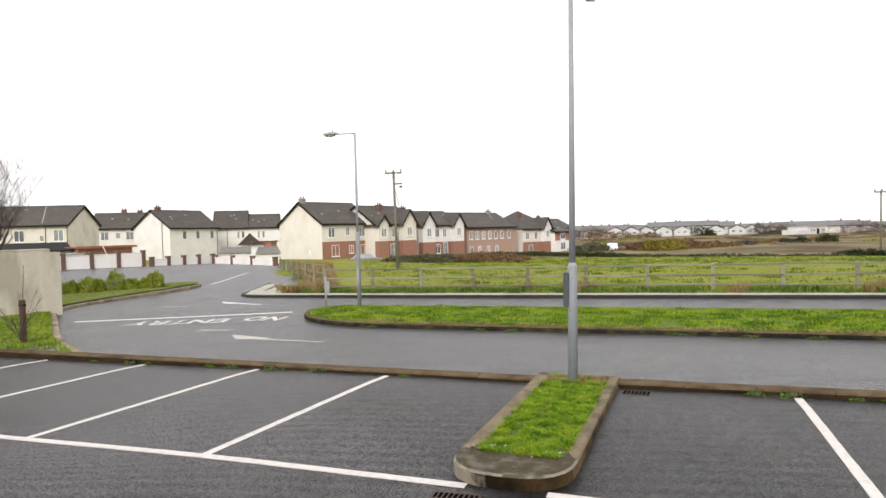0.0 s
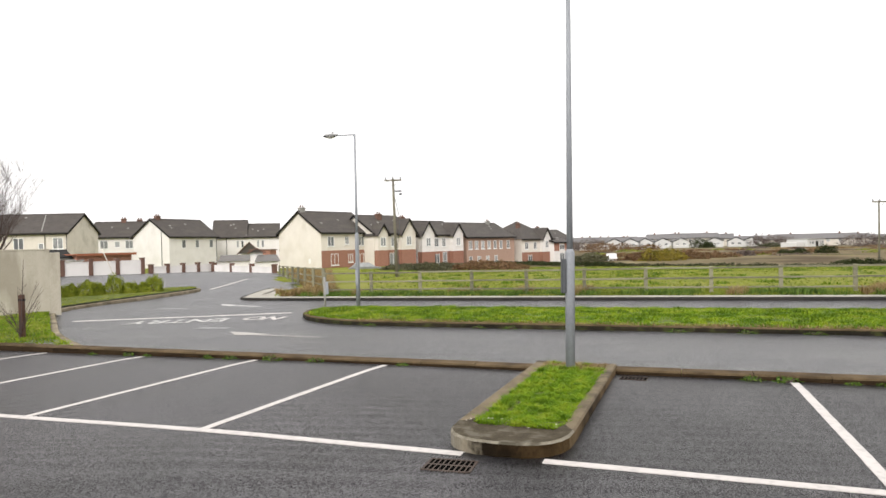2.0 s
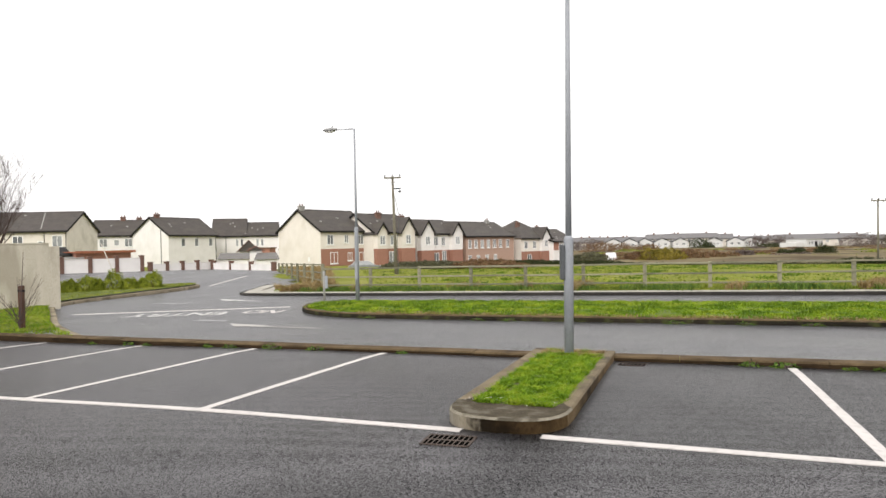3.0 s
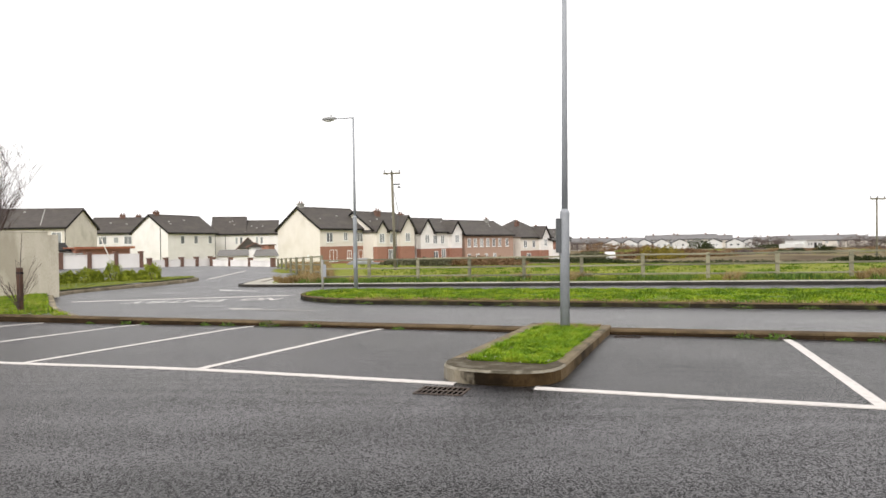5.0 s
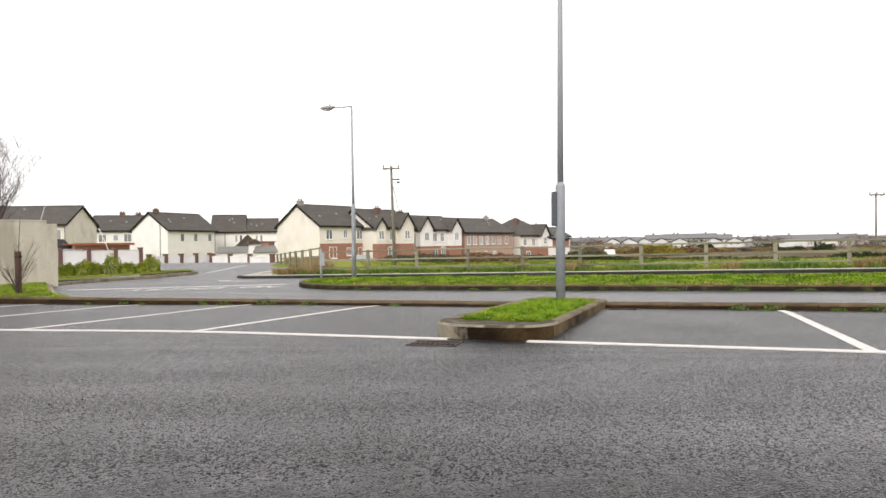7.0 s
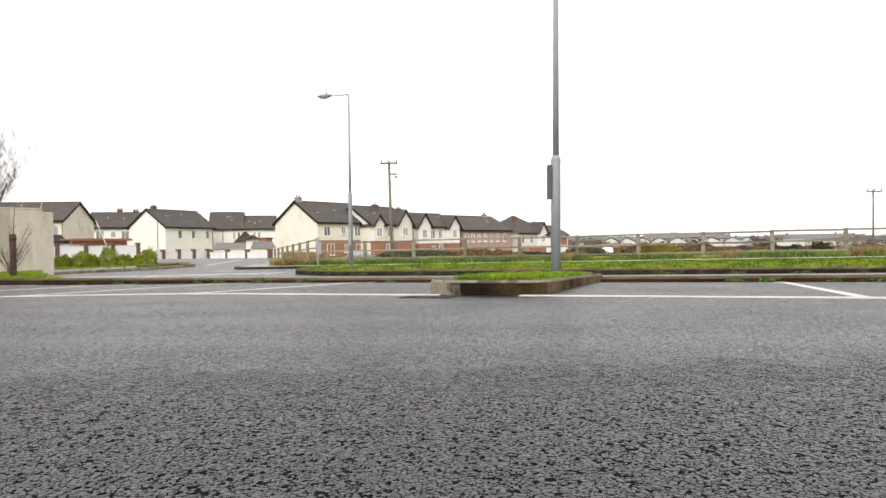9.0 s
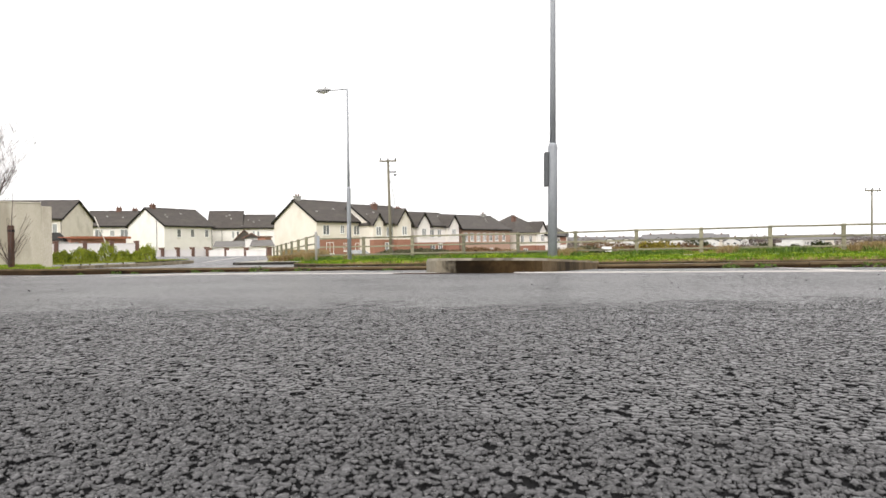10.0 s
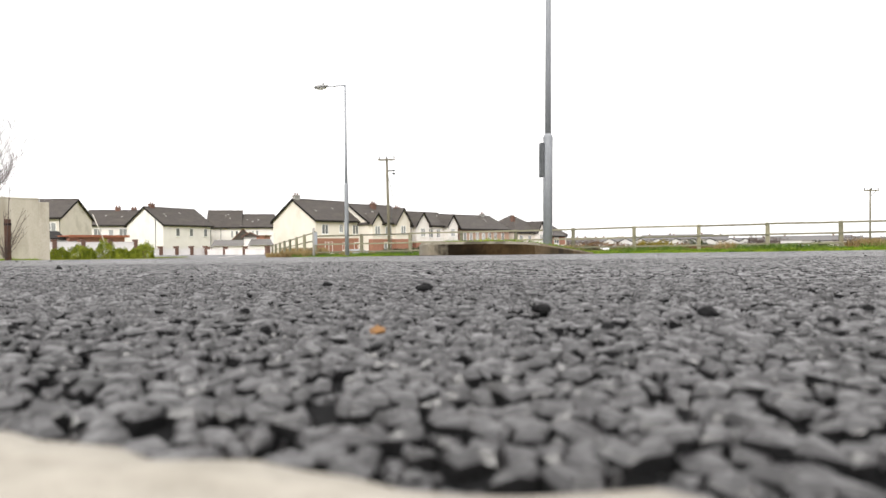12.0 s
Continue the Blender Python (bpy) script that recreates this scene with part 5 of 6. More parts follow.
house("white house with dark slate roof behind the others", (-88.3, 71.3), 35, 10.5, 8.0, -0.9, 5.0, 7.4, M_WHITE,
      [("s", 2.0, 3.0, 1.2, 1.35), ("s", 4.0, 3.2, 0.8, 1.0, 0), ("s", 5.8, 3.0, 1.2, 1.35), ("s", 8.6, 3.0, 1.2, 1.35)], [(4.2, 4, 7.4, M_PIER, 0.7), (6.5, 5.0, 7.1, M_PIER, 0.9)])
h5 = house("white house with stepped dark roof and porch", (-75.4, 85.25), 35, 5.5, 8.0, -1.3, 5.1, 8.0, M_WHITE,
           [("s", 4.1, 3.1, 0.5, 1.3, 0), ("s", 4.9, 3.1, 0.5, 1.3, 0)], (), pipes=[(2.2, -0.06, 5.0)])
h6 = house("white house with lower dark roof", (-70.9, 88.4), 35, 5.7, 7.6, -1.3, 5.1, 7.3, M_WHITE,
           [("s", 2.1, 3.1, 0.5, 1.3, 0), ("s", 2.9, 3.1, 0.5, 1.3, 0), ("g1", 3.0, 0.9, 1.2, 1.2)], (), flash=[(0.1, 0.0)])

# estate boundary wall: white panels between brick piers
def boundary_wall(pts, h, pier_h, per, label, zb):
    root = thing("boundary_wall", label, "wall", kind="structure")
    a, c = Vector(pts[0]), Vector(pts[1])
    d = c - a
    ln = d.length
    ang = math.degrees(math.atan2(d.y, d.x))
    for i in range(per + 1):
        q = a + d * i / per
        m = pose(q.x, q.y, zb, 0, 0, ang)
        p = part("pier", box(-0.18, 0.18, -0.2, 0.2, -0.5, pier_h, 0.01), M_PIER, root)
        p.matrix_local = m
        k = part("pier_cap", box(-0.22, 0.22, -0.24, 0.24, pier_h + 0.002, pier_h + 0.09, 0.01), M_PIER, root)
        k.matrix_local = m
        if i < per:
            s = ln / per
            p = part("panel", box(0.182, s - 0.182, -0.1, 0.1, -0.5, h), M_WHITE, root)
            p.matrix_local = m
            k = part("coping", box(0.182, s - 0.182, -0.14, 0.14, h + 0.002, h + 0.05), M_WHITE, root)
            k.matrix_local = m
    return root


boundary_wall([(-51.9, 34.4), (-48.9, 43.8)], 1.55, 1.75, 4, "tall white rendered boundary wall with brick piers", -0.82)
boundary_wall([(-48.6, 44.6), (-47.2, 51.9)], 0.85, 1.05, 4, "low white rendered boundary wall with brick piers", -0.84)
boundary_wall([(-46.6, 51.6), (-33.2, 43.9)], 0.72, 0.95, 3, "low white rendered boundary wall with brick piers", -0.84)


# ------------------------------------------------------------------ poles with crossarms
def telegraph_pole(x, y, z, top, arms, lean, label, thick=1.0):
    h = top - z
    root = thing("telegraph_pole", label, "utility pole", pose(x, y, z, lean[0], lean[1], 22), "utility poles")
    part("shaft", tube([(0, 0, -0.5), (0, 0, h * 0.5), (0, 0, h)], [0.125 * thick, 0.108 * thick, 0.085 * thick], 12), M_POLE, root, smooth=True)
    for az, aw in arms:
        arm = part("crossarm", box(-aw / 2, aw / 2, -0.17, -0.09, h - az - 0.06, h - az + 0.06, 0.008), M_POLE, root)
        for dx in (-aw / 2 + 0.08, 0.0, aw / 2 - 0.08):
            part("insulator", tube([(dx, -0.13, h - az + 0.06), (dx, -0.13, h - az + 0.12), (dx, -0.13, h - az + 0.26)], [0.02, 0.05, 0.035], 8), M_DARKBOX, arm)
        for s in (-1, 1):
            part("brace", tube([(s * aw * 0.35, -0.1, h - az - 0.03), (0, -0.11, h - az - 0.5)], [0.018, 0.018], 6), M_STEEL, arm)
    return root


tp = telegraph_pole(-18.68, 39.2, -0.95, 6.8, [(0.12, 1.3)], (0, -1.0), "weathered wooden telegraph pole with a crossarm")
part("switch_bracket", box(0.08, 0.62, -0.05, 0.05, 6.75, 6.85, 0.01), M_DARKBOX, tp)
part("switch_box", box(0.4, 0.62, -0.08, 0.08, 6.5, 6.64, 0.02), M_DARKBOX, tp)
part("cable", tube([(0.2, -0.12, 0.0), (0.17, -0.13, 2.8), (0.42, -0.1, 4.6), (0.12, -0.12, 6.2)], [0.02, 0.02, 0.02, 0.02], 6), M_DARKBOX, tp)
telegraph_pole(19.25, 64.7, -1.4, 4.88, [(0.15, 1.5)], (0, 0.5), "wooden telegraph pole standing in the field", 0.75)


# ------------------------------------------------------------------ bare trees
def bare_tree(x, y, z, h, seed, label, spread=0.55, levels=5, trunk_r=0.085, name="bare_tree"):
    rng = random.Random(seed)
    root = thing(name, label, "tree", pose(x, y, z))
    limbs, twigs = bmesh.new(), bmesh.new()

    def grow(p, d, ln, r, lev):
        pts, rad = [p], [r]
        q, dd = p.copy(), d.copy()
        seg = 4
        for i in range(seg):
            dd = (dd + Vector((rng.uniform(-1, 1), rng.uniform(-1, 1), rng.uniform(-0.1, 0.7))) * 0.16).normalized()
            q = q + dd * ln / seg
            pts.append(q.copy())
            rad.append(r * (1 - 0.6 * (i + 1) / seg))
        add_tube(limbs if lev >= levels - 1 else twigs, pts, rad, 7 if lev >= levels - 1 else 4, cap=False)
        if lev <= 0:
            return
        for k in range(rng.randint(3, 5)):
            i = rng.randint(1, seg)
            a = rng.uniform(0, 2 * math.pi)
            out = Vector((math.cos(a), math.sin(a), 0))
            nd = (dd * 0.7 + out * spread + Vector((0, 0, 0.45))).normalized()
            grow(pts[i], nd, ln * rng.uniform(0.5, 0.72), max(0.0045, rad[i] * 0.55), lev - 1)

    add_tube(limbs, [(0, 0, -0.3), (0.02, 0, 0.3), (0.0, 0.03, h * 0.22)], [trunk_r * 1.3, trunk_r, trunk_r * 0.85], 10)
    for k in range(6):
        a = k * 1.1 + rng.uniform(-0.3, 0.3)
        grow(Vector((0.0, 0.03, h * rng.uniform(0.12, 0.21))), Vector((math.cos(a) * 0.4, math.sin(a) * 0.4, 1)).normalized(), h * 0.4, trunk_r * 0.6, levels - 1)
    part("trunk", limbs, M_BARK, root, smooth=True)
    part("crown", twigs, M_BARK, root, "bare winter twigs")
    return root


bare_tree(-24.75, 12.6, -0.5, 6.8, 5, "bare leafless young tree with thin upright twigs", 0.75)

stake = thing("tree_stake", "short dark wooden stake beside a bare sapling", "stake", pose(-12.43, 5.16, -0.16, 0, 0, 20))
part("shaft", box(-0.05, 0.05, -0.05, 0.05, -0.2, 0.965, 0.008), M_STAKE, stake)
part("tie", box(-0.056, 0.056, -0.056, 0.056, 0.82, 0.87, 0.004), M_FASCIA, stake)
sap = thing("sapling", "thin bare sapling with forked twigs", "tree", pose(-12.36, 5.05, -0.15))
bm = bmesh.new()
rs = random.Random(4)
add_tube(bm, [(0, 0, -0.05), (0.02, 0.05, 0.8), (0.04, 0.1, 1.75)], [0.014, 0.01, 0.004], 6)
for k in range(18):
    a = rs.uniform(0, 6.28)
    l = rs.uniform(0.35, 0.95)
    z0 = rs.uniform(0.02, 0.4)
    add_tube(bm, [(0, 0, z0), (math.cos(a) * l * 0.35, math.sin(a) * l * 0.35, z0 + l * 0.5), (math.cos(a) * l * 0.6, math.sin(a) * l * 0.6, z0 + l)], [0.007, 0.005, 0.002], 5)
    for q in range(3):
        b2 = a + rs.uniform(-1, 1)
        f = rs.uniform(0.3, 0.55)
        add_tube(bm, [(math.cos(a) * l * f, math.sin(a) * l * f, z0 + l * (f + 0.25)), (math.cos(a) * l * f + math.cos(b2) * 0.12, math.sin(a) * l * f + math.sin(b2) * 0.12, z0 + l * (f + 0.25) + 0.16)], [0.0035, 0.0015], 4)
for k in range(5):
    a = rs.uniform(0, 6.28)
    z0 = rs.uniform(1.0, 1.5)
    add_tube(bm, [(0.03, 0.07, z0), (0.03 + math.cos(a) * 0.1, 0.07 + math.sin(a) * 0.1, z0 + 0.12)], [0.004, 0.002], 4)
part("stem", bm, M_BARK, sap)


# ------------------------------------------------------------------ shrubs, hedges and scrub
def leaf_cloud(name, label, category, at, size, n, leaf, material, seed, group="", rough=0.45, upright=0.3, kind=""):
    """Small leaves filling a lumpy dome, with gaps and an uneven outline."""
    rng = np.random.default_rng(seed)
    u = rng.normal(size=(n, 3))
    u /= np.linalg.norm(u, axis=1)[:, None]
    u[:, 2] = np.abs(u[:, 2])
    lump = np.array([noise.noise(Vector(v * 1.8) + Vector((seed * 1.7, 0, 0))) for v in u])
    lump2 = np.array([noise.noise(Vector(v * 5.0) + Vector((0, seed * 3.1, 0))) for v in u])
    rad = (1 + rough * lump + rough * 0.5 * lump2) * rng.uniform(0.45, 1.0, n) ** 0.4
    p = u * rad[:, None] * np.array(size)[None] * np.array([0.5, 0.5, 1.0])
    a = rng.normal(size=(n, 3))
    a[:, 2] += upright * 3 * np.sign(rng.uniform(-0.2, 1, n))
    a /= np.linalg.norm(a, axis=1)[:, None]
    b = np.cross(a, rng.normal(size=(n, 3)))
    b /= np.linalg.norm(b, axis=1)[:, None]
    l = leaf * rng.uniform(0.6, 1.4, n)[:, None]
    v = np.stack([p - a * l, p + b * l * 0.4, p + a * l, p - b * l * 0.4], 1).reshape(-1, 3)
    q = np.arange(n)[:, None] * 4 + np.array([[0, 1, 2, 3]])
    if kind == "stuff":
        ob = tri_mesh(name, v + np.array(at)[None], q, material)
        return tagged(ob, label, category, group, kind)
    root = thing(name, label, category, pose(*at), group)
    c = tri_mesh("foliage", v, q, material)
    c.parent = root
    bm = bmesh.new()
    rr = random.Random(seed)
    for k in range(7):
        t = rr.uniform(0, 6.28)
        add_tube(bm, [(0, 0, -0.1), (math.cos(t) * size[0] * 0.15, math.sin(t) * size[1] * 0.15, size[2] * 0.4), (math.cos(t) * size[0] * 0.3, math.sin(t) * size[1] * 0.3, size[2] * 0.75)], [0.03, 0.02, 0.006], 5)
    part("stems", bm, M_BARK, root)
    return root


lean_pole = thing("leaning_pole", "thin pale pole leaning over the verge shrubs", "pole", pose(-26.35, 20.65, -0.45))
part("shaft", tube([(0, 0, -0.1), (-0.65, -0.65, 2.4)], [0.026, 0.02], 8), M_GREYR, lean_pole, smooth=True)
rs = random.Random(11)
for k, (t, w, h) in enumerate([(0.03, 0.8, 0.5), (0.12, 0.8, 0.62), (0.24, 0.75, 0.5), (0.33, 0.7, 0.6), (0.44, 0.95, 0.82), (0.54, 0.7, 0.62), (0.66, 0.95, 0.98), (0.79, 0.75, 0.62), (0.86, 0.6, 0.5), (0.97, 0.85, 0.92)]):
    x, y = -27.2 + 3.1 * t + rs.uniform(-0.12, 0.12), 15.9 + 4.9 * t + rs.uniform(-0.12, 0.12)
    leaf_cloud("shrub", "yellow-green upright evergreen shrub on the verge", "shrub", (x, y, -0.45), (w * 1.2, w * 1.2, h), 3400, 0.036, M_SHRUB, 20 + k, "shrub row", 0.35, 0.9)

# weeds in the joint at the foot of the kerb
for k, (x, s) in enumerate([(-8.25, 0.3), (-6.35, 0.26), (-5.85, 0.34), (-4.95, 0.42), (-4.1, 0.34), (-2.5, 0.22), (2.55, 0.3), (2.95, 0.34), (4.15, 0.36), (4.6, 0.3), (-7.8, 0.2), (-9.2, 0.2), (3.7, 0.18)]):
    leaf_cloud("kerb_weed", "small green weed growing at the kerb foot", "weed", (x, 4.24, car_z(x, 4.24) - 0.01), (s, s * 0.5, s * 0.22), 130, 0.022, M_WEED, 60 + k, "kerb weeds", 0.5, 0.2)
for k, (x, y) in enumerate([(-3.0, 9.93), (-2.2, 9.93), (1.6, 9.93), (3.0, 9.93), (4.3, 9.93), (-6.0, 9.96), (6.2, 9.93)]):
    leaf_cloud("kerb_weed", "small green weed growing at the kerb foot", "weed", (x, y, road_z(x, y)), (0.4, 0.12, 0.07), 90, 0.024, M_WEED, 90 + k, "kerb weeds", 0.5, 0.2)


def sighted(way, depth, z):
    """A place at that distance from the car park, so many thousandths of it to one side."""
    lat = (way + (18 if depth >= 85 and way > 150 else 0)) / 1000 * depth
    return (1.83 - 0.36 * depth + 0.933 * lat, -5.04 + 0.933 * depth + 0.36 * lat, z - 0.0012 * depth - 0.008 * max(0.0, lat))


rs = random.Random(3)
for k in range(13):
    way = -69 + k * 15.8
    leaf_cloud("bramble_bank", "low brown and green bramble thicket before the houses", "brambles", sighted(way, 66 + rs.uniform(-2, 2), -0.9), (3.2, 2.6, rs.uniform(0.45, 0.85)), 1300, 0.13,
               M_SCRUB if k < 7 else M_BRAMBLE, 110 + k, "bramble bank", 0.5)
for k in range(12):
    way = 93 + k * 17.6
    leaf_cloud("field_hedge", "low dark hedge along the field edge", "hedge", sighted(way, 88.7 / (1 + 0.000756 * way), -1.05), (2.6, 1.5, rs.uniform(0.3, 0.5)), 600, 0.12, M_HEDGE, 140 + k, "field hedge", 0.4)
for k in range(22):
    way = 251 + k * 17.6
    leaf_cloud("field_hedge", "low dark hedge along the field edge", "hedge", sighted(way, 89.2 / (1 + 0.000756 * way), -1.1), (2.6, 1.2, rs.uniform(0.2, 0.45)), 350, 0.1, M_SCRUB if k % 3 else M_HEDGE, 500 + k, "field hedge", 0.5)
for k in range(7):
    way = 655 + k * 17.6
    leaf_cloud("field_hedge", "low dark hedge along the field edge", "hedge", sighted(way, 90 / (1 + 0.000756 * way), -1.05), (3.0, 1.5, rs.uniform(0.6, 0.9)), 700, 0.12, M_HEDGE, 170 + k, "field hedge", 0.4)
for k, (way, d, w, h, m) in enumerate([(330, 90, 5.0, 1.9, M_GORSE), (352, 92, 5.0, 1.9, M_GORSE), (312, 92, 4.0, 1.4, M_BRAMBLE), (298, 100, 4, 1.2, M_BRAMBLE), (268, 125, 6, 0.6, M_BRAMBLE), (230, 100, 5, 1.1, M_SCRUB), (212, 95, 4, 1.0, M_SCRUB),
                                      (387, 95, 5, 1.5, M_BRAMBLE), (414, 98, 5, 1.1, M_BRAMBLE), (440, 100, 5, 0.9, M_BRAMBLE), (471, 105, 4, 1.0, M_TWIGS), (493, 110, 5, 0.8, M_BRAMBLE), (541, 120, 4, 0.9, M_HEDGE), (558, 120, 3, 1.1, M_HEDGE), (602, 115, 4, 1.6, M_HEDGE), (585, 130, 6, 0.8, M_BRAMBLE), (519, 130, 6, 0.7, M_BRAMBLE)]):
    leaf_cloud("scrub_bush", "rough winter scrub bush in the far field", "bush", sighted(way, d, -1.2), (w, w * 0.6, h), 1500, 0.16, m, 200 + k, "field scrub", 0.5)
for k in range(60):
    way = rs.uniform(225, 716)
    d = rs.uniform(95, 230)
    leaf_cloud("scrub_bush", "low brown scrub in the far field", "bush", sighted(way, d, -1.35), (rs.uniform(3, 9), 3, rs.uniform(0.35, 0.8)), 350, 0.2, rs.choice([M_BRAMBLE, M_BRAMBLE, M_TWIGS, M_DEAD, M_ROUGH]), 300 + k, "field scrub", 0.5)
for k, (way, d, w, h, m) in enumerate([(400, 270, 7, 4.0, M_HEDGE), (414, 272, 5, 3.0, M_HEDGE), (497, 275, 9, 5.8, M_TWIGS), (514, 275, 11, 5.2, M_TWIGS), (536, 280, 9, 4.4, M_TWIGS), (519, 262, 14, 1.8, M_HEDGE), (646, 280, 12, 4.6, M_TWIGS), (668, 285, 12, 5.0, M_TWIGS), (694, 280, 12, 4.5, M_TWIGS), (365, 340, 10, 6.5, M_TWIGS), (238, 300, 12, 5.0, M_TWIGS), (216, 280, 12, 4.6, M_TWIGS), (194, 260, 9, 3.6, M_TWIGS), (708, 300, 12, 5, M_HEDGE), (242, 250, 12, 3.0, M_BRAMBLE), (277, 255, 12, 2.4, M_BRAMBLE), (317, 258, 10, 2.0, M_BRAMBLE), (558, 300, 8, 4.0, M_TWIGS), (629, 310, 9, 4.2, M_TWIGS)]):
    leaf_cloud("far_tree", "distant bare winter tree among the houses", "tree", sighted(way, d, -1.7), (w, w * 0.7, h), 1200, 0.28, m, 400 + k, "far trees", 0.6)


# ------------------------------------------------------------------ far houses
def far_house(way, d, w, ln, e, r, material, turn, label, wins=True):
    x, y, z = sighted(way, d, -1.6)
    face = math.degrees(math.atan2(y + 5, x - 2))
    root = thing("house", label, "house", pose(x, y, z, 0, 0, face + turn), "far houses")
    house_walls(root, ln, w, e, r, material, z0=-1.0)
    root.matrix_world = pose(x, y, z, 0, 0, face + turn) @ Matrix.Translation((0, -w / 2, 0))
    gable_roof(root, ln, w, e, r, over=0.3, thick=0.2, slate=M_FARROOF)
    if wins:
        if abs(turn) < 45:
            window(root, "g0", w * 0.3, e - 1.7, 1.3, 1.1, ln, w)
            window(root, "g0", w * 0.72, e - 1.7, 1.3, 1.1, ln, w)
        else:
            for k in range(int(ln / 4)):
                window(root, "n" if turn > 0 else "s", 2 + 4 * k, e - 1.8, 1.4, 1.2, ln, w)
    return root


for k, way in enumerate([264, 290, 314, 342, 371, 398, 425, 459, 483]):
    far_house(way, 290 + (k % 3) * 4, 7.0, 9, 2.9, 4.6, M_FARWHITE, rs.uniform(-9, 9), "distant white gabled bungalow")
for way, d, ln, r in [(304, 330, 26, 5.4), (348, 326, 20, 6.6), (387, 328, 26, 6.9), (425, 330, 18, 6.4), (488, 340, 24, 5.2), (585, 300, 34, 5.6), (234, 320, 22, 5.2), (264, 345, 24, 5.6), (207, 330, 20, 5.4), (681, 330, 30, 5.0), (629, 335, 24, 5.6)]:
    x, y, z = sighted(way, d, -1.6)
    face = math.degrees(math.atan2(y + 5, x - 2))
    root = thing("house", "distant long house with a dark grey roof", "house", pose(x, y, z, 0, 0, face - 90) @ Matrix.Translation((-ln / 2, 0, 0)), "far houses")
    house_walls(root, ln, 8, r - 2.2, r, M_GREYR, z0=-1.0)
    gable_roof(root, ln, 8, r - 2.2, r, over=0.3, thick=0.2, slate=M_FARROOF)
    for k in range(int(ln / 5)):
        window(root, "s", 2.5 + 5 * k, r - 3.8, 1.5, 1.2, ln, 8)
    for fx in (0.2, 0.8):
        chimney(root, ln * fx, 4, r, M_PIER, 0.9)
x, y, z = sighted(589, 262, -1.5)
shed = thing("farm_building", "long low white farm building with a flat roof", "building", pose(x, y, z, 0, 0, 62))
part("wall", box(-11, 8, 0, 8, -1, 3.1), M_FARWHITE, shed)
part("roof", box(-11.3, 8.3, -0.3, 8.3, 3.102, 3.4), M_OLDROOF, shed)
part("door", box(-2, 1, -0.06, -0.002, 0, 2.3), M_FASCIA, shed)
for wx in (-8, -5, 4, 6.5):
    part("window", box(wx - 0.7, wx + 0.7, -0.05, -0.002, 1.2, 2.2), M_PANE, shed)
part("annex", box(-20, -11.01, 1, 7, -1, 2.0), M_FARWHITE, shed)

# outbuildings beside the estate walls
ca0, ca1 = sighted(-565, 63.5, 0), sighted(-479, 68.5, 0)
cang = math.degrees(math.atan2(ca1[1] - ca0[1], ca1[0] - ca0[0]))
clen = math.hypot(ca1[1] - ca0[1], ca1[0] - ca0[0])
car_port = thing("car_port", "low outbuilding with a rust-red sheet roof behind the wall", "shed", pose(ca0[0], ca0[1], -0.85, 0, 0, cang))
part("roof", box(-0.3, clen + 0.3, 0.0, 4.0, 2.24, 2.36), M_REDROOF, car_port)
part("wall", box(0, clen, 0.4, 3.8, 0, 2.239), M_BRICKR, car_port)
part("fascia", box(-0.3, clen + 0.3, -0.06, -0.004, 2.16, 2.4), M_REDROOF, car_port)
lean_to = thing("lean_to", "small outbuilding with a sloping dark roof beside the house", "shed", pose(*sighted(-634, 62, -1.0), 0, 0, 60))
obj("roof", [(-3.2, -0.3, 2.3), (3.2, -0.3, 2.3), (3.2, 3.6, 3.1), (-3.2, 3.6, 3.1), (-3.2, -0.3, 2.2), (3.2, -0.3, 2.2), (3.2, 3.6, 3.0), (-3.2, 3.6, 3.0)],
    [(0, 1, 2, 3), (7, 6, 5, 4), (0, 4, 5, 1), (1, 5, 6, 2), (2, 6, 7, 3), (3, 7, 4, 0)], M_FASCIA, lean_to)
part("wall", box(-3, 3, 0, 3.4, 0, 2.2), M_GREYR, lean_to)


def porch(way, d, w, rise, zb, label):
    x, y, z = sighted(way, d, zb)
    face = math.degrees(math.atan2(y + 5, x - 2))
    root = thing("porch", label, "porch", pose(x, y, z, 0, 0, face - 90))
    e = 2.3
    part("wall", box(-w * 0.38, w * 0.38, 0, 2, -0.5, e), M_WHITE, root)
    obj("gable", [(-w / 2, -0.25, e), (w / 2, -0.25, e), (0, -0.25, e + rise), (-w / 2, 2, e), (w / 2, 2, e), (0, 2, e + rise)], [(0, 1, 2), (0, 2, 5, 3), (1, 4, 5, 2), (3, 5, 4), (0, 3, 4, 1)], M_SLATE, root)
    part("bargeboard", tube([(-w / 2 - 0.1, -0.3, e - 0.05), (0, -0.3, e + rise + 0.02), (w / 2 + 0.1, -0.3, e - 0.05)], [0.09, 0.09, 0.09], 4), M_PIER, root)
    return root


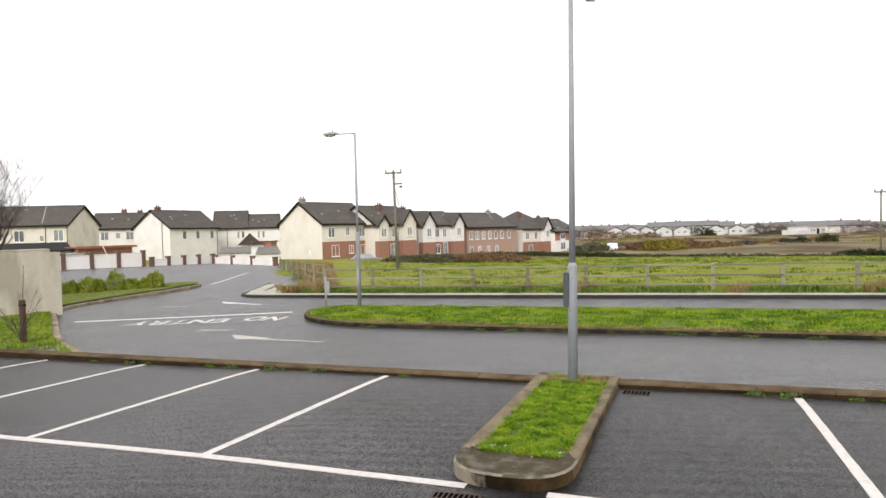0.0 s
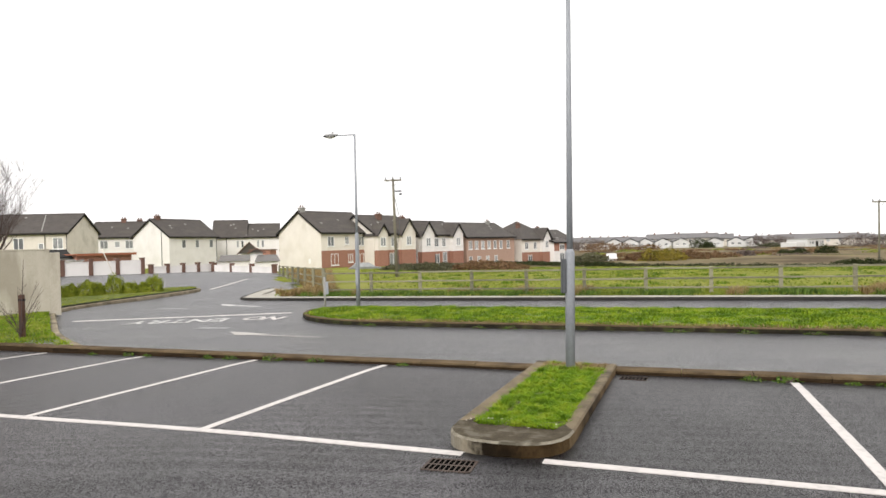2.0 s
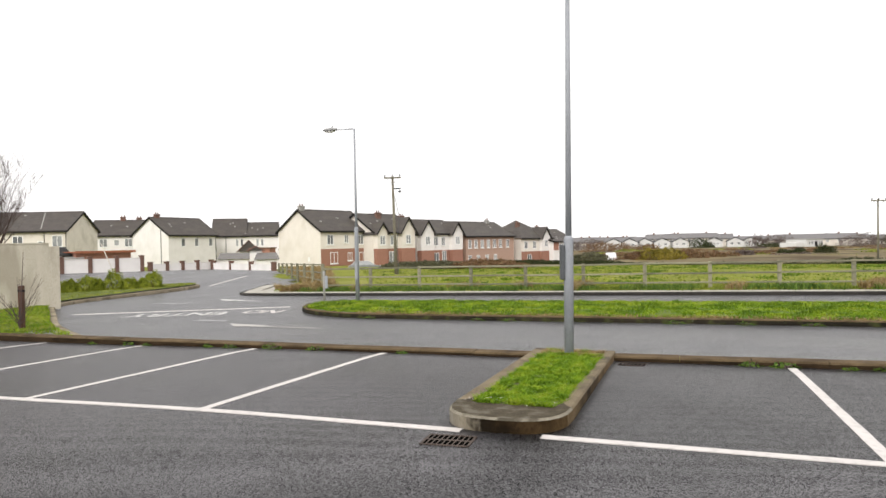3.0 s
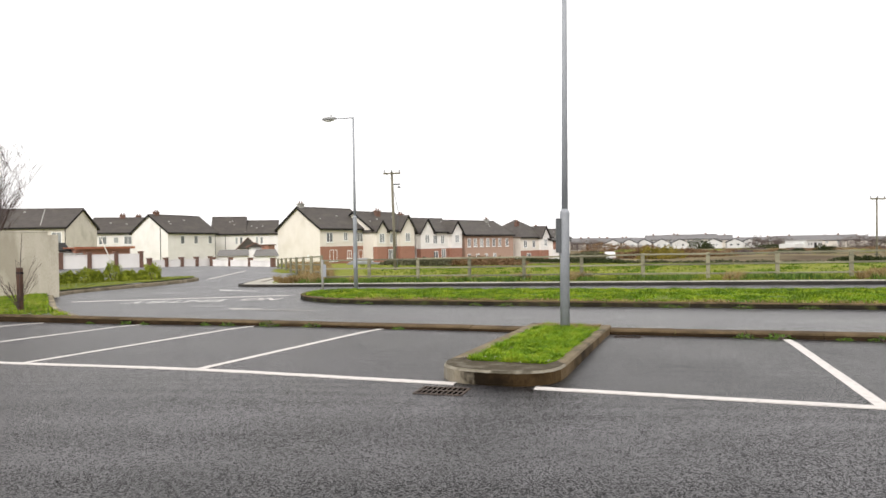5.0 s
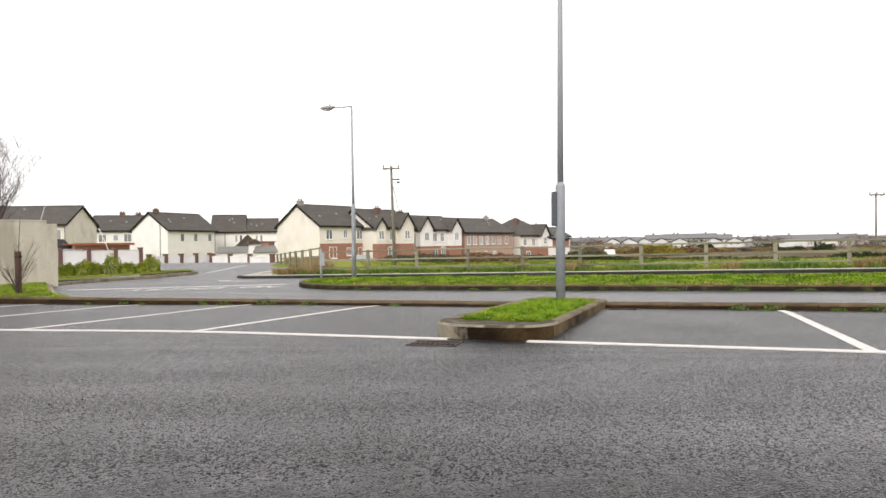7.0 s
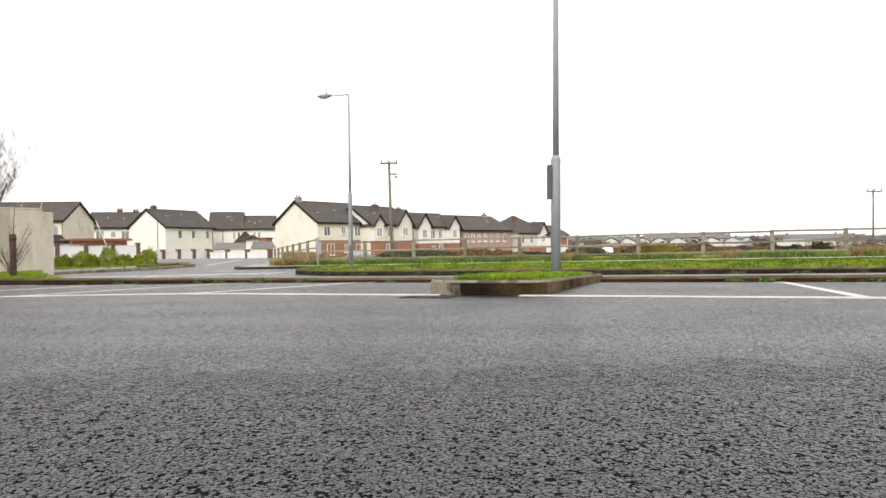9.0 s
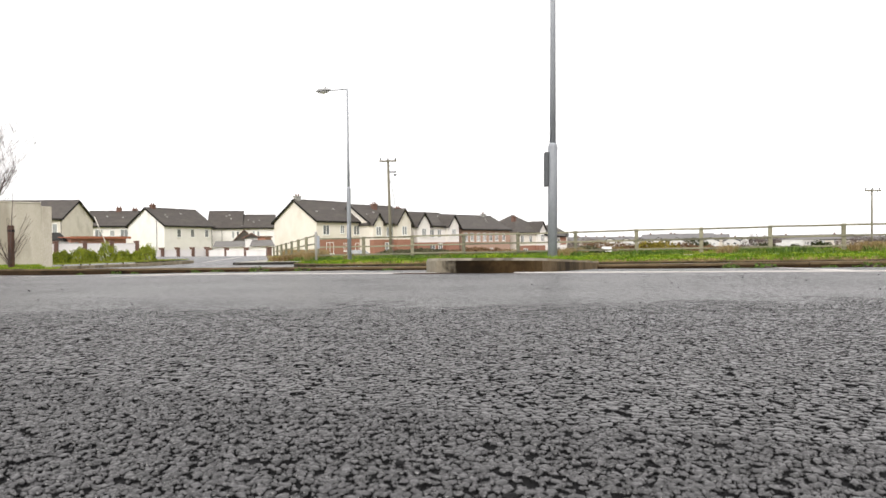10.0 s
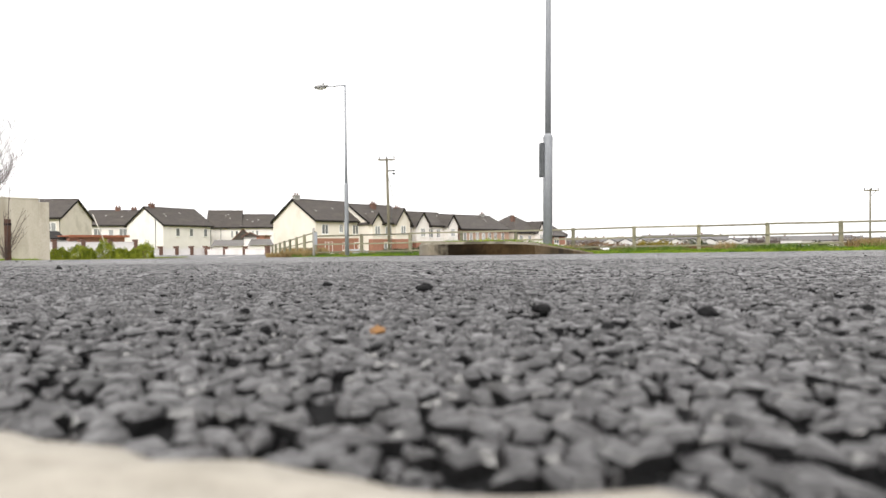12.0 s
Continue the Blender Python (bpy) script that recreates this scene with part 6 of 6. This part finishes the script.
porch(-297, 84, 2.9, 1.5, -1.2, "dark slated porch gable of the white house")
porch(-286, 68, 1.7, 0.45, -1.0, "small brick gabled porch behind the garden wall")
for way, d, w, h, m in [(-590, 63, 3.4, 1.85, M_OLDROOF), (-318, 72, 3.6, 1.35, M_DARKROOF), (-269, 66, 2.2, 1.35, M_DARKROOF)]:
    x, y, z = sighted(way, d, -0.7)
    face = math.degrees(math.atan2(y + 5, x - 2))
    sh = thing("garden_shed", "garden shed with a grey sheet roof behind the wall", "shed", pose(x, y, z, 0, 0, face - 90), "garden sheds")
    part("wall", box(-w / 2, w / 2, 0, 2, 0, h - 0.3), M_WHITE, sh)
    obj("roof", [(-w / 2 - 0.2, -0.25, h - 0.28), (w / 2 + 0.2, -0.25, h - 0.28), (w / 2 - 0.1, 2.2, h + 0.4), (-w / 2 + 0.1, 2.2, h + 0.4), (-w / 2 - 0.2, 2.3, h - 0.28), (w / 2 + 0.2, 2.3, h - 0.28)],
        [(0, 1, 2, 3), (0, 3, 4), (1, 5, 2), (3, 2, 5, 4), (0, 4, 5, 1)], m, sh)
x, y, z = sighted(-281, 76, -1.0)
bs = thing("brick_store", "small red brick store between the houses", "shed", pose(x, y, z, 0, 0, 20))
part("wall", box(-1.1, 1.3, 0, 2.5, -0.3, 2.5), M_BRICKR, bs)
part("roof", box(-1.25, 1.45, -0.15, 2.65, 2.502, 2.62), M_PIER, bs)


# ------------------------------------------------------------------ parked vehicles
def car(x, y, z, ang, paint, label, L=4.2, H=1.45, van=False):
    root = thing("van" if van else "car", label, "van" if van else "car", pose(x, y, z, 0, 0, ang), "parked vehicles")
    Wd = 0.86
    if van:
        low = [(-L / 2, 0.35), (-L / 2, 1.0), (-L / 2 + 0.1, H), (L * 0.2, H), (L * 0.33, 1.15), (L / 2 - 0.1, 0.95), (L / 2, 0.7), (L / 2, 0.35)]
        glass = [(L * 0.02, 1.1), (L * 0.02, H - 0.15), (L * 0.19, H - 0.15), (L * 0.3, 1.12)]
    else:
        low = [(-L / 2, 0.4), (-L / 2, 0.85), (-L * 0.42, 0.98), (-L * 0.3, H), (L * 0.08, H), (L * 0.24, 0.98), (L * 0.45, 0.85), (L / 2, 0.65), (L / 2, 0.35)]
        glass = [(-L * 0.36, 1.0), (-L * 0.27, H - 0.08), (L * 0.06, H - 0.08), (L * 0.2, 1.0)]

    def extrude(pts, hw, mt, nm, par, inset=0.0):
        k = len(pts)
        vs = [(px, -hw + (inset if pz > 1.0 else 0), pz) for px, pz in pts] + [(px, hw - (inset if pz > 1.0 else 0), pz) for px, pz in pts]
        fs = [tuple(range(k))[::-1], tuple(range(k, 2 * k))] + [(i, (i + 1) % k, k + (i + 1) % k, k + i) for i in range(k)]
        return obj(nm, vs, fs, mt, par)
    extrude(low, Wd, paint, "body", root, 0.12)
    extrude(glass, Wd + 0.015, M_PANE, "side_window", root, 0.12)
    for wx in (-L * 0.3, L * 0.31):
        for s in (-1, 1):
            wh = part("wheel", tube([(wx, s * (Wd - 0.16), 0.31), (wx, s * (Wd + 0.02), 0.31)], [0.31, 0.31], 16), M_TYRE, root)
            part("rim", tube([(wx, s * (Wd + 0.018), 0.31), (wx, s * (Wd + 0.03), 0.31)], [0.2, 0.18], 12), M_SILVER, wh)
    for s in (-1, 1):
        part("headlight", box(L / 2 - 0.12, L / 2 + 0.012, s * 0.6 - 0.14, s * 0.6 + 0.14, 0.62, 0.76, 0.02), M_PVC, root)
        part("tail_light", box(-L / 2 - 0.012, -L / 2 + 0.05, s * 0.7 - 0.08, s * 0.7 + 0.08, 0.75, 0.95, 0.01), M_REDROOF, root)
    return root


x, y, z = sighted(-113, 74, -1.65)
car(x, y, z, 30, M_SILVER, "silver hatchback parked before the brick houses")
x, y, z = sighted(258, 104, -1.95)
car(x, y, z, 98, M_VANW, "white van parked at the field edge", 4.0, 1.75, True)


# ------------------------------------------------------------------ close-up asphalt: real chippings, loose chips and the cream line
def cover(x, y):
    """How far the open surface of bare chippings reaches: a ragged fan that thins out at its edge."""
    depth, side = -0.357 * (x - 1.93) + 0.934 * (y + 5.1), 0.934 * (x - 1.93) + 0.357 * (y + 5.1)
    e = min((0.45 + 0.74 * depth - abs(side)) / 0.25, (2.45 - depth) / 0.9)
    return e + 0.35 * noise.noise(Vector((x * 3, y * 3, 3.0))) + 0.2 * noise.noise(Vector((x * 17, y * 17, 8.0)))


def chippings(x0, x1, y0, y1, pitch, k, seed, bed_ob=None, single=(0, 0, 0, 0)):
    """Packed stones of mixed size: each takes the room its neighbours leave, some have broken out."""
    rng = np.random.default_rng(seed)
    nx, ny = int((x1 - x0) / pitch), int((y1 - y0) / (pitch * 0.866))
    gx, gy = np.meshgrid(np.arange(nx), np.arange(ny))
    cx = x0 + (gx + 0.5 * (gy % 2)) * pitch + rng.uniform(-0.45, 0.45, gx.shape) * pitch
    cy = y0 + gy * pitch * 0.866 + rng.uniform(-0.45, 0.45, gx.shape) * pitch
    wt = rng.choice([-0.25, 0.0, 0.0, 0.3, 0.45], gx.shape) * pitch * pitch
    ang = (np.arange(k)[None, None] + rng.uniform(-0.36, 0.36, (*gx.shape, k))) * 2 * np.pi / k + rng.uniform(0, 6.28, (*gx.shape, 1))
    dx, dy = np.cos(ang), np.sin(ang)
    rad = np.full(ang.shape, pitch * 0.95)
    for a in range(-2, 3):
        for b in range(-2, 3):
            if a or b:
                vx, vy = np.roll(cx, (-a, -b), (0, 1)) - cx, np.roll(cy, (-a, -b), (0, 1)) - cy
                d2 = vx * vx + vy * vy
                push = d2 + wt - np.roll(wt, (-a, -b), (0, 1))
                proj = dx * vx[..., None] + dy * vy[..., None]
                lim = np.where((proj > 1e-5) & (d2[..., None] < (4 * pitch) ** 2), 0.5 * push[..., None] / np.maximum(proj, 1e-5), 1.0)
                rad = np.minimum(rad, np.maximum(lim, pitch * 0.12))
    cx, cy, rad, dx, dy = cx.ravel(), cy.ravel(), rad.reshape(-1, k), dx.reshape(-1, k), dy.reshape(-1, k)
    edge = np.array([cover(a, c) for a, c in zip(cx, cy)])
    hole = np.array([noise.noise(Vector((a * 105, c * 105, 0.3))) for a, c in zip(cx, cy)])
    keep = (edge > 0) & (hole > (-0.39 if k > 5 else -0.48)) & (rng.uniform(0, 1, cx.shape) > (0.08 if k > 5 else 0.05))
    cx, cy, rad, dx, dy, hole, edge = cx[keep], cy[keep], rad[keep], dx[keep], dy[keep], hole[keep], edge[keep]
    n = len(cx)
    rad = rad * rng.uniform(0.86, 1.2, (n, 1)) * rng.uniform(0.8, 1.18, (n, k)) * (1.04 if k > 5 else 1.1)
    ox, oy = dx * rad, dy * rad
    flat = 1.0 if k > 5 else 0.4
    tilt = rng.normal(0, 0.06, (n, 2)) * flat
    zg = np.array([car_z(a, c) for a, c in zip(cx, cy)])
    top = zg + 0.0034 - 0.0046 * np.clip(1 - edge, 0, 1) + rng.uniform(-0.0007, 0.0007, n) * flat + 0.0009 * hole * flat
    if k > 5:
        top -= 0.0024 * (rng.uniform(0, 1, n) < 0.16)

    def ring(s, dz, jit):
        x, y = ox * s, oy * s
        z = top[:, None] + dz + tilt[:, :1] * x + tilt[:, 1:] * y + rng.normal(0, jit, x.shape)
        return np.stack([cx[:, None] + x, cy[:, None] + y, z], 2)

    low = ring(1.04, -0.0075, 0.0)
    rim_v = ring(0.97, -0.0011 if k > 5 else -0.0002, 0.0005 * flat)
    cen = np.stack([cx, cy, top + rng.normal(0.0001, 0.0003, n)], 1)[:, None]
    rings = [low, rim_v, ring(0.7, -0.0001, 0.0005)] if k > 5 else [low, rim_v]
    v = np.concatenate(rings + [cen], 1).reshape(-1, 3)
    m = len(rings) * k + 1
    i = np.arange(n)[:, None] * m
    side, face = [], []
    for a in range(k):
        b = (a + 1) % k
        side.append(i + np.array([[a, b, k + b]]))
        side.append(i + np.array([[a, k + b, k + a]]))
        if k > 5:
            face.append(i + np.array([[k + a, k + b, 2 * k + b]]))
            face.append(i + np.array([[k + a, 2 * k + b, 2 * k + a]]))
        face.append(i + np.array([[m - 1 - k + a, m - 1 - k + b, m - 1]]))
    sx0, sx1, sy0, sy1 = single
    alone = np.where((cx > sx0) & (cx < sx1) & (cy > sy0) & (cy < sy1))[0]
    every = np.concatenate(side + face, 0)
    local = [tuple(int(q) for q in f[0]) for f in side + face]
    for j in alone:
        stone = obj("stone", v[j * m:(j + 1) * m].tolist(), local, M_STONE, bed_ob)
        stone.data.materials.append(M_BINDER)
        stone.data.polygons.foreach_set("material_index", [1] * len(side) + [0] * len(face))
    stay = np.ones(n, bool)
    stay[alone] = False
    every = every[np.tile(stay, len(side + face))]
    n = int(stay.sum())
    ob = tri_mesh("chippings", v, every, M_STONE)
    ob.data.materials.append(M_BINDER)
    idx = np.zeros(len(ob.data.polygons), np.int32)
    idx[:len(side) * n] = 1
    ob.data.polygons.foreach_set("material_index", idx)
    return tagged(ob, "grey stone chippings set in worn black bitumen", "stone chippings", kind="stuff")


bm = bmesh.new()
nx, ny = 150, 110
gv = [[bm.verts.new((-1.2 + 4.0 * i / nx, -5.2 + 2.6 * j / ny, 0)) for i in range(nx + 1)] for j in range(ny + 1)]
for rowv in gv:
    for v in rowv:
        v.co.z = car_z(v.co.x, v.co.y) + 0.0004
for j in range(ny):
    for i in range(nx):
        if cover(gv[j][i].co.x, gv[j][i].co.y) > 0.95:
            bm.faces.new((gv[j][i], gv[j][i + 1], gv[j + 1][i + 1], gv[j + 1][i]))
bmesh.ops.delete(bm, geom=[v for v in bm.verts if not v.link_faces], context='VERTS')
binder = tagged(part("bitumen_binder", bm, M_BINDER, None), "black bitumen between the chippings", "asphalt", kind="structure")
chippings(0.75, 2.6, -5.2, -4.35, 0.0057, 7, 77, binder, (1.8, 1.94, -4.915, -4.82))
chippings(-1.6, 2.9, -4.355, -2.3, 0.0078, 5, 78)

# cream painted line, thick and ragged at its edge
k, m = 420, 14
vs, fs = [], []
for i in range(k + 1):
    x = 0.6 + 2.6 * i / k
    e0 = -4.9 + 0.06 * (x - 1.9) + 0.002 * noise.noise(Vector((x * 22, 0, 1))) + 0.004 * noise.noise(Vector((x * 70, 0, 4)))
    e1 = -5.02 + 0.006 * noise.noise(Vector((x * 22, 5, 1)))
    for j in range(m + 1):
        y = e1 + (e0 - e1) * j / m
        z = 0.008 + 0.0014 * noise.noise(Vector((x * 60, y * 60, 2))) + 0.0006 * noise.noise(Vector((x * 190, y * 190, 2)))
        if j in (0, m):
            z = -0.001
        elif j in (1, m - 1):
            z -= 0.0018
        vs.append((x, y, car_z(x, y) + z))
for i in range(k):
    for j in range(m):
        a = i * (m + 1) + j
        fs.append((a, a + m + 1, a + m + 2, a + 1))
tagged(obj("cream_line", vs, fs, M_CREAM, smooth=True), "thick cream painted line with a ragged edge", "road marking", kind="structure")


def chip(x, y, s, material, label, seed):
    rr = random.Random(seed)
    bm = bmesh.new()
    bmesh.ops.create_icosphere(bm, subdivisions=2, radius=1.0)
    for v in bm.verts:
        f = 1 + 0.35 * noise.noise(v.co * 1.3 + Vector((seed, 0, 0)))
        v.co = Vector((v.co.x * f * s, v.co.y * f * s * 0.8, max(-0.4, v.co.z) * f * s * 0.62))
    ob = part("loose_stone", bm, material, None)
    ob.matrix_world = pose(x, y, car_z(x, y) + 0.0035 + s * 0.22, 0, 0, rr.uniform(0, 360))
    return tagged(ob, label, "stone", "loose stones")


chip(1.815, -4.781, 0.0028, M_RUST_CHIP, "tiny ochre stone lying on the asphalt", 1)
rs = random.Random(21)
LOOSE = [(1.746, -4.567, 0.0058), (1.853, -4.697, 0.0044), (0.74, -4.041, 0.006), (1.644, -4.524, 0.0038), (1.92, -4.699, 0.0042), (1.679, -4.807, 0.002), (1.631, -4.265, 0.0034),
         (1.785, -4.646, 0.002), (1.823, -4.492, 0.0022), (1.83, -4.408, 0.0022), (1.725, -4.733, 0.0026), (1.775, -4.787, 0.0024), (1.887, -4.754, 0.0028), (1.959, -4.717, 0.003),
         (1.985, -4.657, 0.0026), (1.984, -4.545, 0.0026)]
for i, (cxx, cyy, cs) in enumerate(LOOSE):
    chip(cxx, cyy, cs, M_CHIP, "loose black bitumen chip on the asphalt", 30 + i)
for i in range(110):
    t = math.atan2(0.935, -0.355) - radians(rs.uniform(-36, 36))
    dist = rs.uniform(0.6, 4.6)
    chip(1.96 + math.cos(t) * dist, -5.0 + math.sin(t) * dist, rs.uniform(0.001, 0.0032) * (0.6 + 0.3 * dist), M_CHIP, "loose black bitumen chip on the asphalt", 60 + i)
